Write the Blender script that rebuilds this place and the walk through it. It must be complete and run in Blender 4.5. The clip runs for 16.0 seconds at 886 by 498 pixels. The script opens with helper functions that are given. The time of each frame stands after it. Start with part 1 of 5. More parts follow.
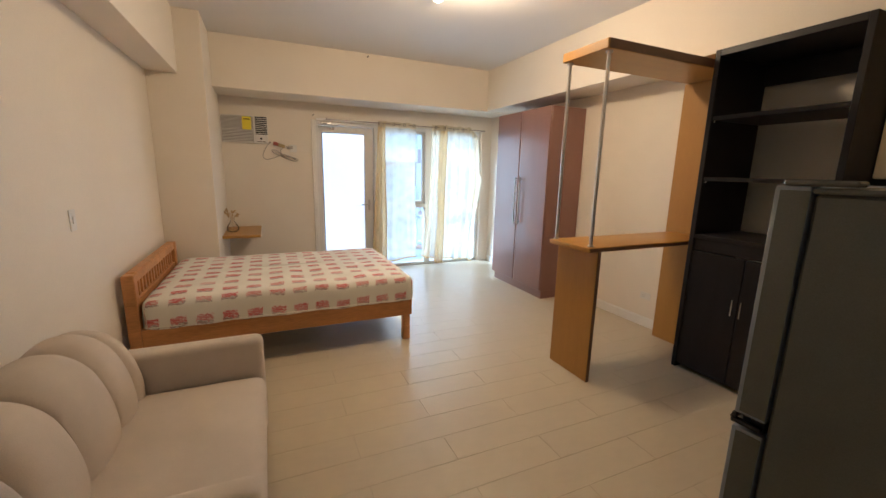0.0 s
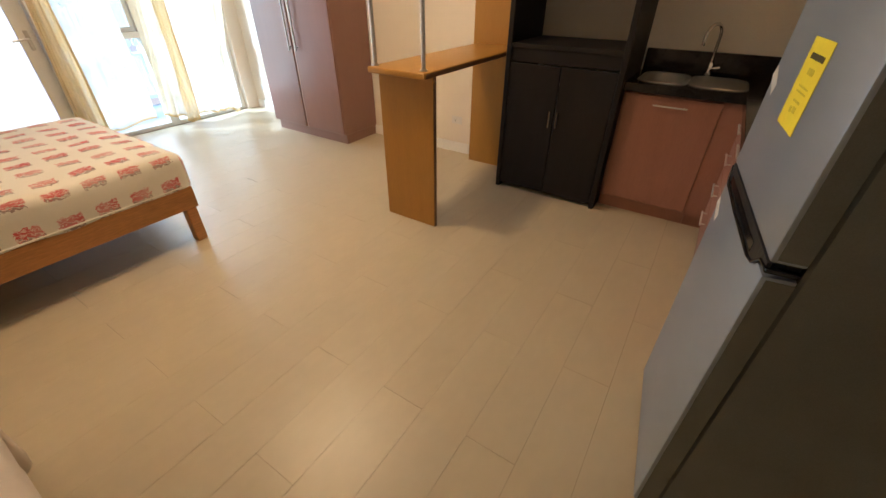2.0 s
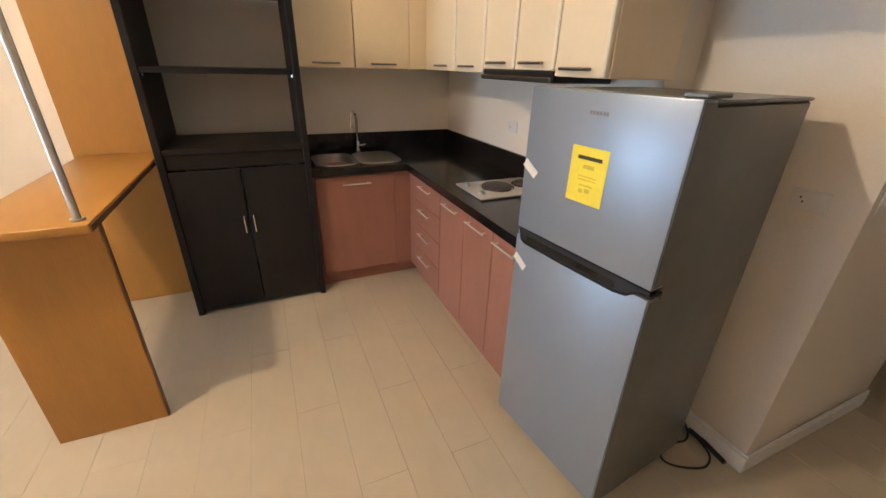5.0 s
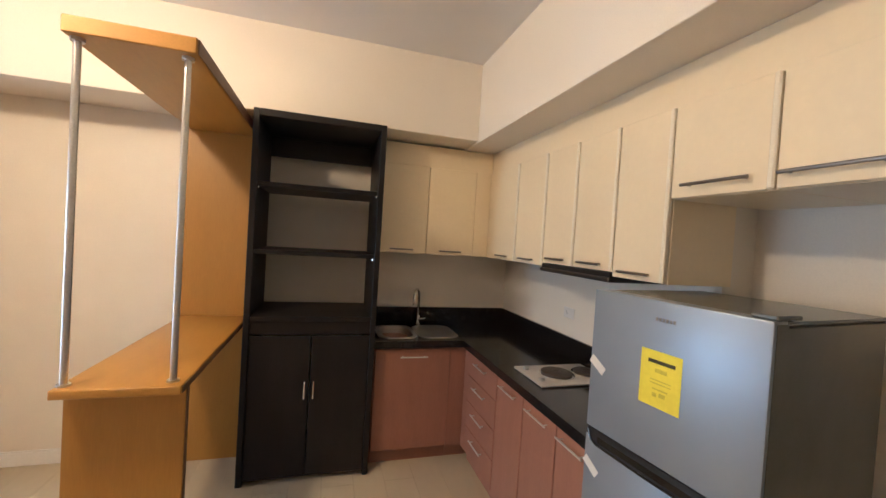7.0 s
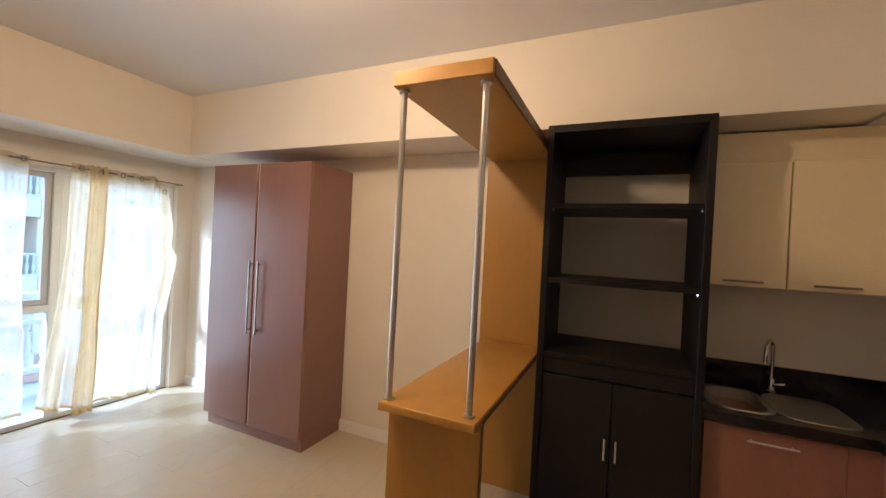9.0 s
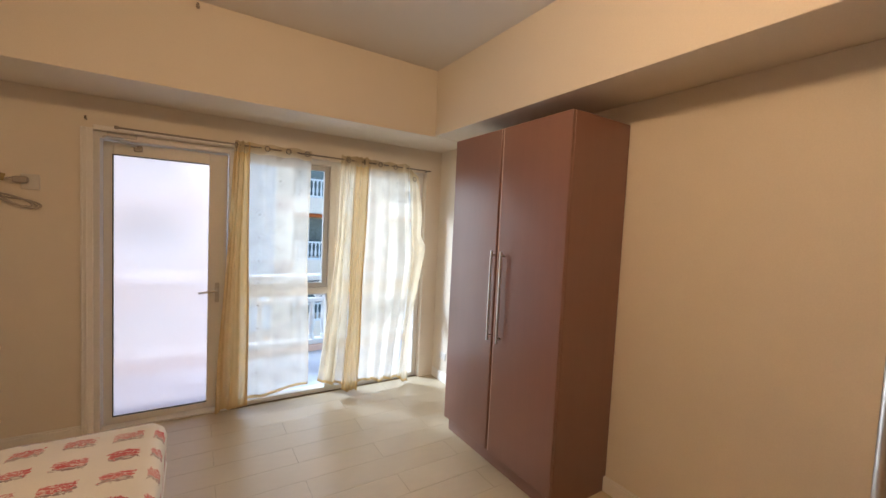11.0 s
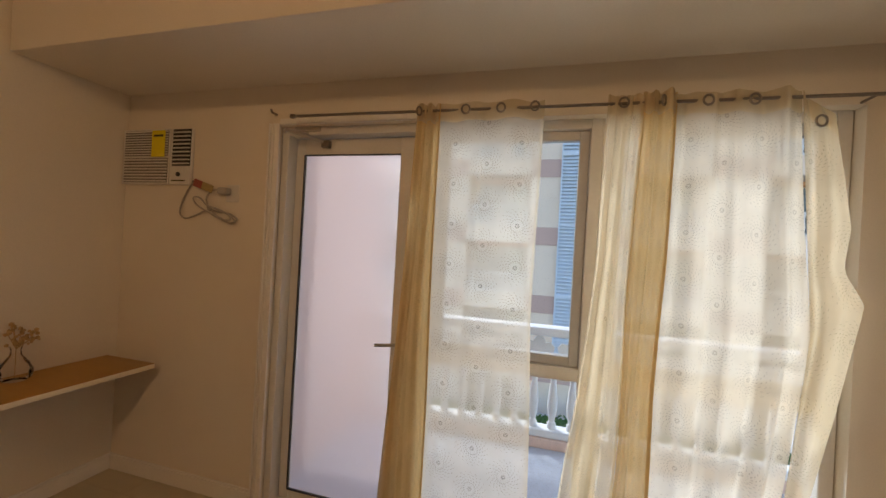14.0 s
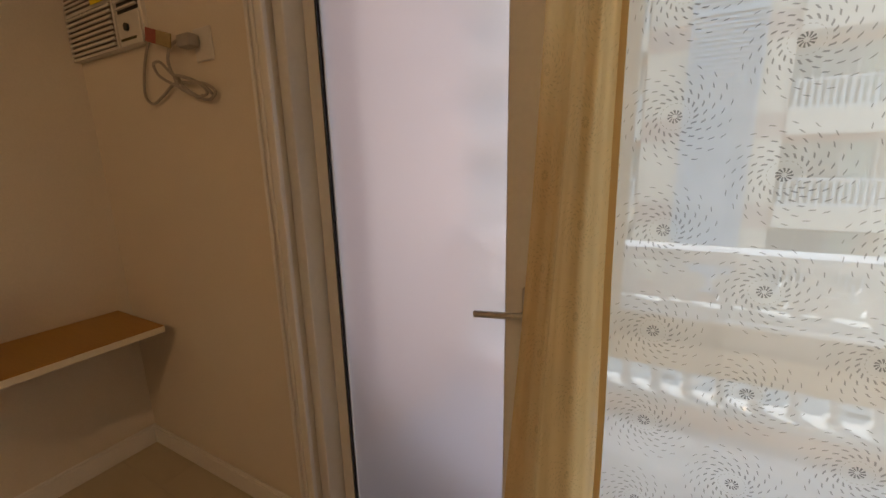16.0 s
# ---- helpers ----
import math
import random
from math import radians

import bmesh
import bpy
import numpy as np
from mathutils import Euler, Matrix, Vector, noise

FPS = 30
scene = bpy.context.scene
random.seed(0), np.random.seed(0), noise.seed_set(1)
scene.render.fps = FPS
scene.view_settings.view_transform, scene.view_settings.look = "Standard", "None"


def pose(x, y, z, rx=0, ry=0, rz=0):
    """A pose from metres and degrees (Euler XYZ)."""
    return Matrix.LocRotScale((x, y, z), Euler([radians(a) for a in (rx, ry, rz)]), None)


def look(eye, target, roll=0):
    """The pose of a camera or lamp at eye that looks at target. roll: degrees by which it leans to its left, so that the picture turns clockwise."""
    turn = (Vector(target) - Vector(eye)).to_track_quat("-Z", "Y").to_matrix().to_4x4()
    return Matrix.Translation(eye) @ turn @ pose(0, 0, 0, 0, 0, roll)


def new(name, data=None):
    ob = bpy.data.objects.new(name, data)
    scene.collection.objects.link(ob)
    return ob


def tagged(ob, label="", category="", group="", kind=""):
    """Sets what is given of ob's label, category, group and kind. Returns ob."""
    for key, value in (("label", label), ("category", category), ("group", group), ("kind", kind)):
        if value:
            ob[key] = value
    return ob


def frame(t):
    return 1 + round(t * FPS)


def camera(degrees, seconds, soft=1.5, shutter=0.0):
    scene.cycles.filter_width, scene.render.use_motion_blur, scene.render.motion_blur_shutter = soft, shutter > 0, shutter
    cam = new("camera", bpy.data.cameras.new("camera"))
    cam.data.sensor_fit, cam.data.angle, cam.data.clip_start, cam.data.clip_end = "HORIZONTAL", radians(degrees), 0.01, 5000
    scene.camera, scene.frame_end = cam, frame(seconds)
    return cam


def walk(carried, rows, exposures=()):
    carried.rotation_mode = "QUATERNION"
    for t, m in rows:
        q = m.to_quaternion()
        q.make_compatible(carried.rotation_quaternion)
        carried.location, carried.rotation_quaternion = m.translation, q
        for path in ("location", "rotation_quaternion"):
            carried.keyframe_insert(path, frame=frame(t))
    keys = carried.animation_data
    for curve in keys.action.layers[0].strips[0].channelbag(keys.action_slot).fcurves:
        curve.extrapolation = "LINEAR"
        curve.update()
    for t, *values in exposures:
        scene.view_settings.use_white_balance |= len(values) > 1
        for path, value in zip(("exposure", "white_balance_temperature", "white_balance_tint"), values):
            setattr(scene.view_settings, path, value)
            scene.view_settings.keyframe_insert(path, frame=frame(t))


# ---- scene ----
cam = camera(96.8, 16.0)
PATH = [
    (0, (0.385, 0.443, 1.508), (1.185, 2.235, 1.12), 1.3),
    (0.5, (0.39, 0.551, 1.443), (1.274, 2.239, 0.837), 0.7),
    (1, (0.433, 0.732, 1.434), (1.438, 2.256, 0.617), 0.1),
    (1.5, (0.485, 0.896, 1.422), (1.685, 2.153, 0.432), 0.3),
    (2, (0.478, 1.094, 1.426), (1.87, 1.992, 0.306), 0.3),
    (2.5, (0.541, 1.254, 1.406), (2.027, 1.765, 0.17), 0.6),
    (3, (0.672, 1.423, 1.407), (2.156, 1.551, 0.072), -0.1),
    (5.3, (0.69, 1.844, 1.569), (2.349, 1.023, 0.811), 2.3),
    (5.5, (0.689, 1.859, 1.579), (2.382, 1.031, 0.91), 2.5),
    (6, (0.681, 1.884, 1.604), (2.461, 1.087, 1.159), 2.8),
    (6.5, (0.67, 1.898, 1.623), (2.525, 1.185, 1.402), 3.3),
    (7, (0.653, 1.927, 1.639), (2.571, 1.361, 1.593), 3.6),
    (7.5, (0.654, 1.969, 1.651), (2.632, 1.671, 1.668), 3.6),
    (8, (0.709, 1.988, 1.648), (2.708, 2.037, 1.681), 3.1),
    (8.5, (0.854, 1.982, 1.651), (2.805, 2.423, 1.674), 3.0),
    (9, (1.016, 1.991, 1.649), (2.839, 2.812, 1.64), 3.0),
    (9.5, (1.133, 2.088, 1.626), (2.781, 3.221, 1.59), 2.8),
    (10, (1.286, 2.29, 1.626), (2.755, 3.647, 1.571), 2.6),
    (10.2, (1.363, 2.358, 1.638), (2.751, 3.797, 1.569), 2.7),
    (12.3, (2.231, 3.442, 1.512), (2.643, 5.397, 1.427), 2.4),
    (12.5, (2.348, 3.545, 1.518), (2.627, 5.524, 1.447), 2.5),
    (13, (2.443, 3.848, 1.498), (2.429, 5.847, 1.453), 2.8),
    (13.5, (2.472, 4.136, 1.519), (2.184, 6.115, 1.516), 3.0),
    (14, (2.551, 4.437, 1.512), (2.005, 6.361, 1.512), 3.2),
    (14.5, (2.546, 4.693, 1.478), (1.77, 6.536, 1.422), 3.4),
    (15, (2.385, 4.973, 1.468), (1.443, 6.731, 1.319), 2.8),
    (15.5, (2.228, 5.222, 1.424), (1.205, 6.922, 1.175), 1.5),
    (16, (2.064, 5.442, 1.382), (1.133, 7.158, 0.947), -1.2),
]
walk(cam, [(t, look(eye, target, roll)) for t, eye, target, roll in PATH],
     [(0, 2.36, 5000, 4), (2, 2.68, 5450, 4), (3.2, 2.86, 5700, 4), (5.3, 3.28, 4750, 5), (7, 2.93, 4800, 5), (8.5, 2.46, 5150, 6), (10.2, 1.98, 5700, 12),
      (12.3, 1.6, 6800, 12), (13.5, 1.35, 7100, 14), (15.5, 1.07, 7100, 16), (16, 1.09, 7100, 13)])

# ---- world and light ----
world = bpy.data.worlds.new("world")
scene.world = world
world.use_nodes = True
sky = world.node_tree.nodes.new("ShaderNodeTexSky")
sky.sky_type, sky.sun_disc = "NISHITA", False
SUN_DIR = Vector((-0.53, 0.56, 0.62)).normalized()          # towards the sun
sky.sun_elevation = math.asin(SUN_DIR.z)
sky.sun_rotation = math.atan2(SUN_DIR.x, SUN_DIR.y)
back = world.node_tree.nodes["Background"]
back.inputs["Strength"].default_value = 0.15
world.node_tree.links.new(sky.outputs[0], back.inputs["Color"])
sun = new("sun", bpy.data.lights.new("sun", "SUN"))
sun.data.energy, sun.data.angle, sun.data.color = 1.5, radians(11), (0.74, 0.87, 1.0)
sun.matrix_world = look(SUN_DIR * 30, (0, 0, 0))


def area(name, eye, target, sx, sy, power, color):
    ob = new(name, bpy.data.lights.new(name, "AREA"))
    ob.data.shape, ob.data.size, ob.data.size_y, ob.data.energy, ob.data.color = "RECTANGLE", sx, sy, power, color
    ob.matrix_world = look(eye, target)
    return ob


# sky light in the window openings, added fill behind the door pane, the lit ceiling lamp
area("window_light", (2.79, 6.345, 1.10), (2.79, 0, 0.9), 1.66, 1.95, 4.6, (0.86, 0.94, 1.0)).data.spread = radians(105)
# added lamp outside the door, brightens the frosted pane
area("door_light", (1.55, 6.78, 1.10), (1.55, 0, 1.10), 1.15, 2.6, 0.7, (0.94, 0.96, 1.0)).data.spread = radians(110)

lamp = new("lamp_light", bpy.data.lights.new("lamp_light", "POINT"))
lamp.data.energy, lamp.data.color, lamp.data.shadow_soft_size = 13.2, (1.0, 0.63, 0.32), 0.075
lamp.location = (1.88, 3.30, 2.79)


# ---- materials ----
def mat(name, color, rough=0.5, metal=0.0, var=0.06, scale=3.0, fine=60.0, bump=0.02, stretch=(1, 1, 1), spec=0.5, rand=0.0, coat=0.0, tint=None):
    """Principled surface with coarse and fine variation at real size."""
    m = bpy.data.materials.new(name)
    m.use_nodes = True
    nt = m.node_tree
    N, L = nt.nodes, nt.links
    b = N["Principled BSDF"]
    b.inputs["Roughness"].default_value, b.inputs["Metallic"].default_value = rough, metal
    b.inputs["Specular IOR Level"].default_value = spec
    b.inputs["Coat Weight"].default_value = coat
    co = N.new("ShaderNodeTexCoord")
    mp = N.new("ShaderNodeMapping")
    mp.inputs["Scale"].default_value = stretch
    L.new(co.outputs["Object"], mp.inputs["Vector"])
    n1, n2 = N.new("ShaderNodeTexNoise"), N.new("ShaderNodeTexNoise")
    n1.inputs["Scale"].default_value, n1.inputs["Detail"].default_value = scale, 4
    n2.inputs["Scale"].default_value, n2.inputs["Detail"].default_value = fine, 3
    L.new(mp.outputs[0], n1.inputs["Vector"]), L.new(mp.outputs[0], n2.inputs["Vector"])
    add = N.new("ShaderNodeMath")
    add.operation = "ADD"
    L.new(n1.outputs[0], add.inputs[0]), L.new(n2.outputs[0], add.inputs[1])
    last = add.outputs[0]
    if rand:
        inf, mul, add2 = N.new("ShaderNodeObjectInfo"), N.new("ShaderNodeMath"), N.new("ShaderNodeMath")
        mul.operation, add2.operation = "MULTIPLY_ADD", "ADD"
        mul.inputs[1].default_value, mul.inputs[2].default_value = rand, -rand / 2
        L.new(inf.outputs["Random"], mul.inputs[0]), L.new(last, add2.inputs[0]), L.new(mul.outputs[0], add2.inputs[1])
        last = add2.outputs[0]
    ramp = N.new("ShaderNodeValToRGB")
    dark = [c * (1 - 2.2 * var) for c in color]
    light = tint or [min(1, c * (1 + 2.2 * var)) for c in color]
    ramp.color_ramp.elements[0].position, ramp.color_ramp.elements[1].position = 0.3, 0.7
    ramp.color_ramp.elements[0].color, ramp.color_ramp.elements[1].color = (*dark, 1), (*light, 1)
    half = N.new("ShaderNodeMath")
    half.operation = "MULTIPLY"
    half.inputs[1].default_value = 0.5
    L.new(last, half.inputs[0]), L.new(half.outputs[0], ramp.inputs[0]), L.new(ramp.outputs[0], b.inputs["Base Color"])
    if bump:
        bp = N.new("ShaderNodeBump")
        bp.inputs["Strength"].default_value, bp.inputs["Distance"].default_value = 0.5, bump * 0.1
        L.new(n2.outputs[0], bp.inputs["Height"]), L.new(bp.outputs[0], b.inputs["Normal"])
    return m


def glow(name, color, strength):
    m = bpy.data.materials.new(name)
    m.use_nodes = True
    b = m.node_tree.nodes["Principled BSDF"]
    b.inputs["Emission Color"].default_value, b.inputs["Emission Strength"].default_value = (*color, 1), strength
    return m


def glass(name, rough, color=(0.95, 0.98, 1.0)):
    """Thin pane: sees through, with gloss at its face; rough panes scatter what lies behind."""
    m = bpy.data.materials.new(name)
    m.use_nodes = True
    nt = m.node_tree
    N, L = nt.nodes, nt.links
    out, gl, mix, fr = N["Material Output"], N.new("ShaderNodeBsdfGlossy"), N.new("ShaderNodeMixShader"), N.new("ShaderNodeFresnel")
    N.remove(N["Principled BSDF"])
    gl.inputs["Roughness"].default_value = 0.25 if rough else 0.02
    fr.inputs["IOR"].default_value = 1.4 if rough else 1.22
    if rough:
        tl, m2 = N.new("ShaderNodeBsdfTranslucent"), N.new("ShaderNodeMixShader")
        tl.inputs["Color"].default_value = (*color, 1)
        m2.inputs[0].default_value = 0.16
        tr2 = N.new("ShaderNodeBsdfRefraction")
        tr2.inputs["IOR"].default_value, tr2.inputs["Roughness"].default_value = 1.10, rough
        tr2.inputs["Color"].default_value = (*color, 1)
        L.new(tr2.outputs[0], m2.inputs[1]), L.new(tl.outputs[0], m2.inputs[2])
        body = m2
    else:
        body = N.new("ShaderNodeBsdfTransparent")
        body.inputs["Color"].default_value = (*color, 1)
    L.new(fr.outputs[0], mix.inputs[0]), L.new(body.outputs[0], mix.inputs[1]), L.new(gl.outputs[0], mix.inputs[2])
    L.new(mix.outputs[0], out.inputs["Surface"])
    return m


def sheer(name, color, open_weave, dots=1.0, through_light=0.55):
    """Sheer curtain cloth with bursts of small printed dashes."""
    m = bpy.data.materials.new(name)
    m.use_nodes = True
    nt = m.node_tree
    N, L = nt.nodes, nt.links
    out = N["Material Output"]
    N.remove(N["Principled BSDF"])

    def math_(op, a, b=None, c=None):
        n = N.new("ShaderNodeMath")
        n.operation = op
        for i, v in enumerate((a, b, c)):
            if v is None:
                continue
            if isinstance(v, (int, float)):
                n.inputs[i].default_value = v
            else:
                L.new(v, n.inputs[i])
        return n.outputs[0]
    uv = N.new("ShaderNodeTexCoord")
    sep = N.new("ShaderNodeSeparateXYZ")
    L.new(uv.outputs["UV"], sep.inputs[0])
    # bursts on a grid of 15 by 19 cm, every second column shifted by half; dashes lie on rings that swirl outwards
    WX, WZ = 0.152, 0.187
    u = math_("DIVIDE", sep.outputs[0], WX)
    odd = math_("ABSOLUTE", math_("MODULO", math_("FLOOR", u), 2.0))
    v = math_("ADD", math_("DIVIDE", sep.outputs[1], WZ), math_("MULTIPLY", odd, 0.5))
    fu = math_("MULTIPLY", math_("SUBTRACT", math_("FRACT", u), 0.5), WX / WZ)
    fv = math_("SUBTRACT", math_("FRACT", v), 0.5)
    r = math_("SQRT", math_("ADD", math_("MULTIPLY", fu, fu), math_("MULTIPLY", fv, fv)))
    ang = math_("ADD", math_("ARCTAN2", fv, fu), math_("MULTIPLY", r, -5.0))
    ring = math_("MULTIPLY", r, 16.0)
    ringi, ringf = math_("FLOOR", ring), math_("FRACT", ring)
    spokes = math_("ADD", math_("MULTIPLY", ang, 19 / (2 * math.pi)), math_("MULTIPLY", ringi, 0.5))
    sf = math_("ABSOLUTE", math_("SUBTRACT", math_("FRACT", spokes), 0.5))
    wide = math_("DIVIDE", 0.025, math_("MAXIMUM", r, 0.06))
    slant = math_("MULTIPLY", r, 5.0)
    long_ = math_("DIVIDE", 0.33, math_("SQRT", math_("MULTIPLY_ADD", slant, slant, 1.0)))
    dash = math_("MULTIPLY", math_("LESS_THAN", sf, wide), math_("LESS_THAN", math_("ABSOLUTE", math_("SUBTRACT", ringf, 0.5)), long_))
    dash = math_("MULTIPLY", math_("MULTIPLY", dash, math_("GREATER_THAN", r, 0.108)), math_("MULTIPLY", math_("LESS_THAN", r, 0.43), 0.78))
    # small spoked ring at the middle of each burst
    s2 = math_("ABSOLUTE", math_("SUBTRACT", math_("FRACT", math_("MULTIPLY", ang, 11 / (2 * math.pi))), 0.5))
    core = math_("MULTIPLY", math_("LESS_THAN", s2, 0.26), math_("MULTIPLY", math_("GREATER_THAN", r, 0.018), math_("LESS_THAN", r, 0.056)))
    pat = math_("MULTIPLY", math_("MAXIMUM", dash, math_("MULTIPLY", core, 0.9)), dots)
    weave = N.new("ShaderNodeTexNoise")
    weave.inputs["Scale"].default_value = 9.0
    L.new(uv.outputs["UV"], weave.inputs["Vector"])
    cm = N.new("ShaderNodeMix")
    cm.data_type = "RGBA"
    cm.inputs["A"].default_value = (*color, 1)
    cm.inputs["B"].default_value = (color[0] * 0.04, color[1] * 0.035, color[2] * 0.035, 1)
    L.new(math_("MULTIPLY", pat, 0.97), cm.inputs["Factor"])
    df, tl, ms = N.new("ShaderNodeBsdfDiffuse"), N.new("ShaderNodeBsdfTranslucent"), N.new("ShaderNodeMixShader")
    L.new(cm.outputs["Result"], df.inputs["Color"]), L.new(cm.outputs["Result"], tl.inputs["Color"])
    ms.inputs[0].default_value = through_light
    L.new(df.outputs[0], ms.inputs[1]), L.new(tl.outputs[0], ms.inputs[2])
    tp, m2 = N.new("ShaderNodeBsdfTransparent"), N.new("ShaderNodeMixShader")
    tp.inputs["Color"].default_value = (1.0, 0.98, 0.93, 1)
    fac = math_("SUBTRACT", math_("MULTIPLY_ADD", weave.outputs[0], 0.14, open_weave - 0.07), math_("MULTIPLY", pat, open_weave * 1.0))
    L.new(fac, m2.inputs[0]), L.new(ms.outputs[0], m2.inputs[1]), L.new(tp.outputs[0], m2.inputs[2])
    L.new(m2.outputs[0], out.inputs["Surface"])
    return m


M_WALL = mat("cream_wall_paint", (0.80, 0.735, 0.63), 0.6, var=0.02, scale=1.2, fine=160, bump=0.01)
M_CEIL = mat("white_ceiling_paint", (0.80, 0.78, 0.76), 0.8, var=0.015, scale=1.0, fine=150, bump=0.01)
M_TRIM = mat("white_trim_paint", (0.85, 0.83, 0.79), 0.35, var=0.02, scale=4, fine=90, bump=0.005)
M_TILE = mat("beige_plank_tile", (0.545, 0.465, 0.325), 0.36, var=0.018, scale=1.3, fine=18, bump=0.001, stretch=(0.5, 1.2, 1), rand=0.12)
M_GROUT = mat("tile_grout", (0.25, 0.195, 0.13), 0.8, var=0.44, scale=1.7, fine=120)
M_OAK = mat("orange_oak_laminate", (0.385, 0.190, 0.026), 0.45, var=0.04, scale=2.0, fine=30, bump=0.006, stretch=(6, 6, 0.5))
M_OAKH = mat("orange_oak_top", (0.42, 0.212, 0.030), 0.36, var=0.05, scale=2.0, fine=30, bump=0.006, stretch=(0.5, 6, 6))
M_EDGE = mat("dark_edge_band", (0.16, 0.085, 0.04), 0.5, var=0.08)
M_BLACK = mat("black_brown_veneer", (0.0105, 0.0085, 0.008), 0.46, var=0.15, scale=3, fine=40, bump=0.008, stretch=(5, 5, 0.6), spec=0.28)
M_BLACKH = mat("black_brown_board", (0.012, 0.010, 0.009), 0.42, var=0.15, scale=3, fine=40, bump=0.008, stretch=(5, 0.6, 5), spec=0.3)
M_WARD = mat("red_brown_wardrobe_laminate", (0.25, 0.122, 0.092), 0.28, spec=0.9, var=0.022, scale=2.5, fine=30, bump=0.004, stretch=(7, 7, 0.35))
M_KLAM = mat("rosewood_kitchen_laminate", (0.32, 0.150, 0.100), 0.42, var=0.05, scale=3, fine=46, bump=0.008, stretch=(5, 5, 0.6))
M_CREAM = mat("cream_gloss_laminate", (0.84, 0.71, 0.48), 0.28, var=0.012, scale=1.5, fine=40, bump=0.002)
M_CREAME = mat("pale_edge_strip", (0.87, 0.78, 0.60), 0.3, var=0.02)
M_GRANITE = mat("black_granite", (0.012, 0.011, 0.011), 0.13, var=0.35, scale=30, fine=400, bump=0.0)
M_STEEL = mat("brushed_steel", (0.60, 0.58, 0.55), 0.33, 1.0, var=0.05, scale=5, fine=120, bump=0.01)
M_CHROME = mat("chrome", (0.72, 0.71, 0.70), 0.12, 1.0, var=0.03, scale=5, fine=60, bump=0.0)
M_BRONZE = mat("dark_nickel", (0.30, 0.27, 0.24), 0.3, 1.0, var=0.05)
M_FRIDGE = mat("silver_fridge_paint", (0.29, 0.33, 0.39), 0.36, 0.4, var=0.02, scale=2, fine=500, bump=0.002)
M_FRSIDE = mat("dark_grey_fridge_side", (0.150, 0.156, 0.142), 0.27, 0.2, var=0.06, scale=6, fine=400, bump=0.006)
M_BLKPL = mat("black_plastic", (0.013, 0.013, 0.014), 0.35, var=0.08)
M_WHPL = mat("white_plastic", (0.74, 0.72, 0.68), 0.35, var=0.02, bump=0.003)
M_YEL = mat("yellow_paper", (0.85, 0.72, 0.02), 0.5, var=0.03)
M_INK = mat("dark_print", (0.06, 0.05, 0.01), 0.6, var=0.05)
M_SOFA = mat("taupe_woven_fabric", (0.645, 0.56, 0.47), 0.95, var=0.05, scale=4, fine=420, bump=0.03, spec=0.15)
M_BEDW = mat("honey_pine", (0.50, 0.235, 0.07), 0.42, var=0.14, scale=2.2, fine=22, bump=0.02, stretch=(0.7, 6, 6))
M_ALU = mat("white_aluminium_frame", (0.76, 0.745, 0.71), 0.4, var=0.02, bump=0.003)
M_ALUG = mat("grey_aluminium_sash", (0.58, 0.575, 0.565), 0.35, 0.1, var=0.02, bump=0.003)
M_CLEAR = glass("clear_window_glass", 0.0)
M_FROST = glass("frosted_door_glass", 0.60, (0.94, 0.89, 0.89))
M_SHEER = sheer("cream_sheer_cloth", (0.78, 0.735, 0.64), 0.46, 0.92)
M_DENSE = sheer("cream_folded_sheer_cloth", (0.79, 0.72, 0.59), 0.28, 0.6, 0.55)
M_GOLD = sheer("gold_gathered_cloth", (0.76, 0.58, 0.30), 0.09, 0.3, 0.35)
M_GATHER = sheer("silver_gold_gathered_cloth", (0.84, 0.75, 0.56), 0.26, 0.6, 0.45)
M_HEAD = sheer("cream_heading_cloth", (0.80, 0.70, 0.50), 0.24, 0.5, 0.45)
M_DRY = mat("dried_flower", (0.50, 0.34, 0.16), 0.9, var=0.2, scale=20)


# ---- mesh helpers ----
def box(x0, x1, y0, y1, z0, z1, b=0.002, bm=None, seg=1):
    bm = bm or bmesh.new()
    vs = [bm.verts.new((x, y, z)) for x in (x0, x1) for y in (y0, y1) for z in (z0, z1)]
    fs = [bm.faces.new([vs[i] for i in q]) for q in ((0, 1, 3, 2), (4, 6, 7, 5), (0, 4, 5, 1), (2, 3, 7, 6), (0, 2, 6, 4), (1, 5, 7, 3))]
    b = min(b, 0.45 * min(abs(x1 - x0), abs(y1 - y0), abs(z1 - z0)))
    if b > 0:
        bmesh.ops.bevel(bm, geom=list({e for f in fs for e in f.edges}), offset=b, segments=seg, affect="EDGES", profile=0.5)
    return bm


def tube(points, r, bm=None, seg=10, taper=None):
    """A round bar along points."""
    bm = bm or bmesh.new()
    pts = [Vector(p) for p in points]
    rings = []
    up = None
    for i, p in enumerate(pts):
        d = (pts[min(i + 1, len(pts) - 1)] - pts[max(i - 1, 0)]).normalized()
        if up is None:
            up = d.orthogonal().normalized()
        up = (up - d * up.dot(d)).normalized()
        side = d.cross(up)
        rr = r if taper is None else taper[i]
        rings.append([bm.verts.new(p + (up * math.cos(a) + side * math.sin(a)) * rr) for a in [2 * math.pi * k / seg for k in range(seg)]])
    for a, b in zip(rings, rings[1:]):
        for k in range(seg):
            bm.faces.new((a[k], a[(k + 1) % seg], b[(k + 1) % seg], b[k]))
    bm.faces.new(rings[0][::-1]), bm.faces.new(rings[-1])
    return bm


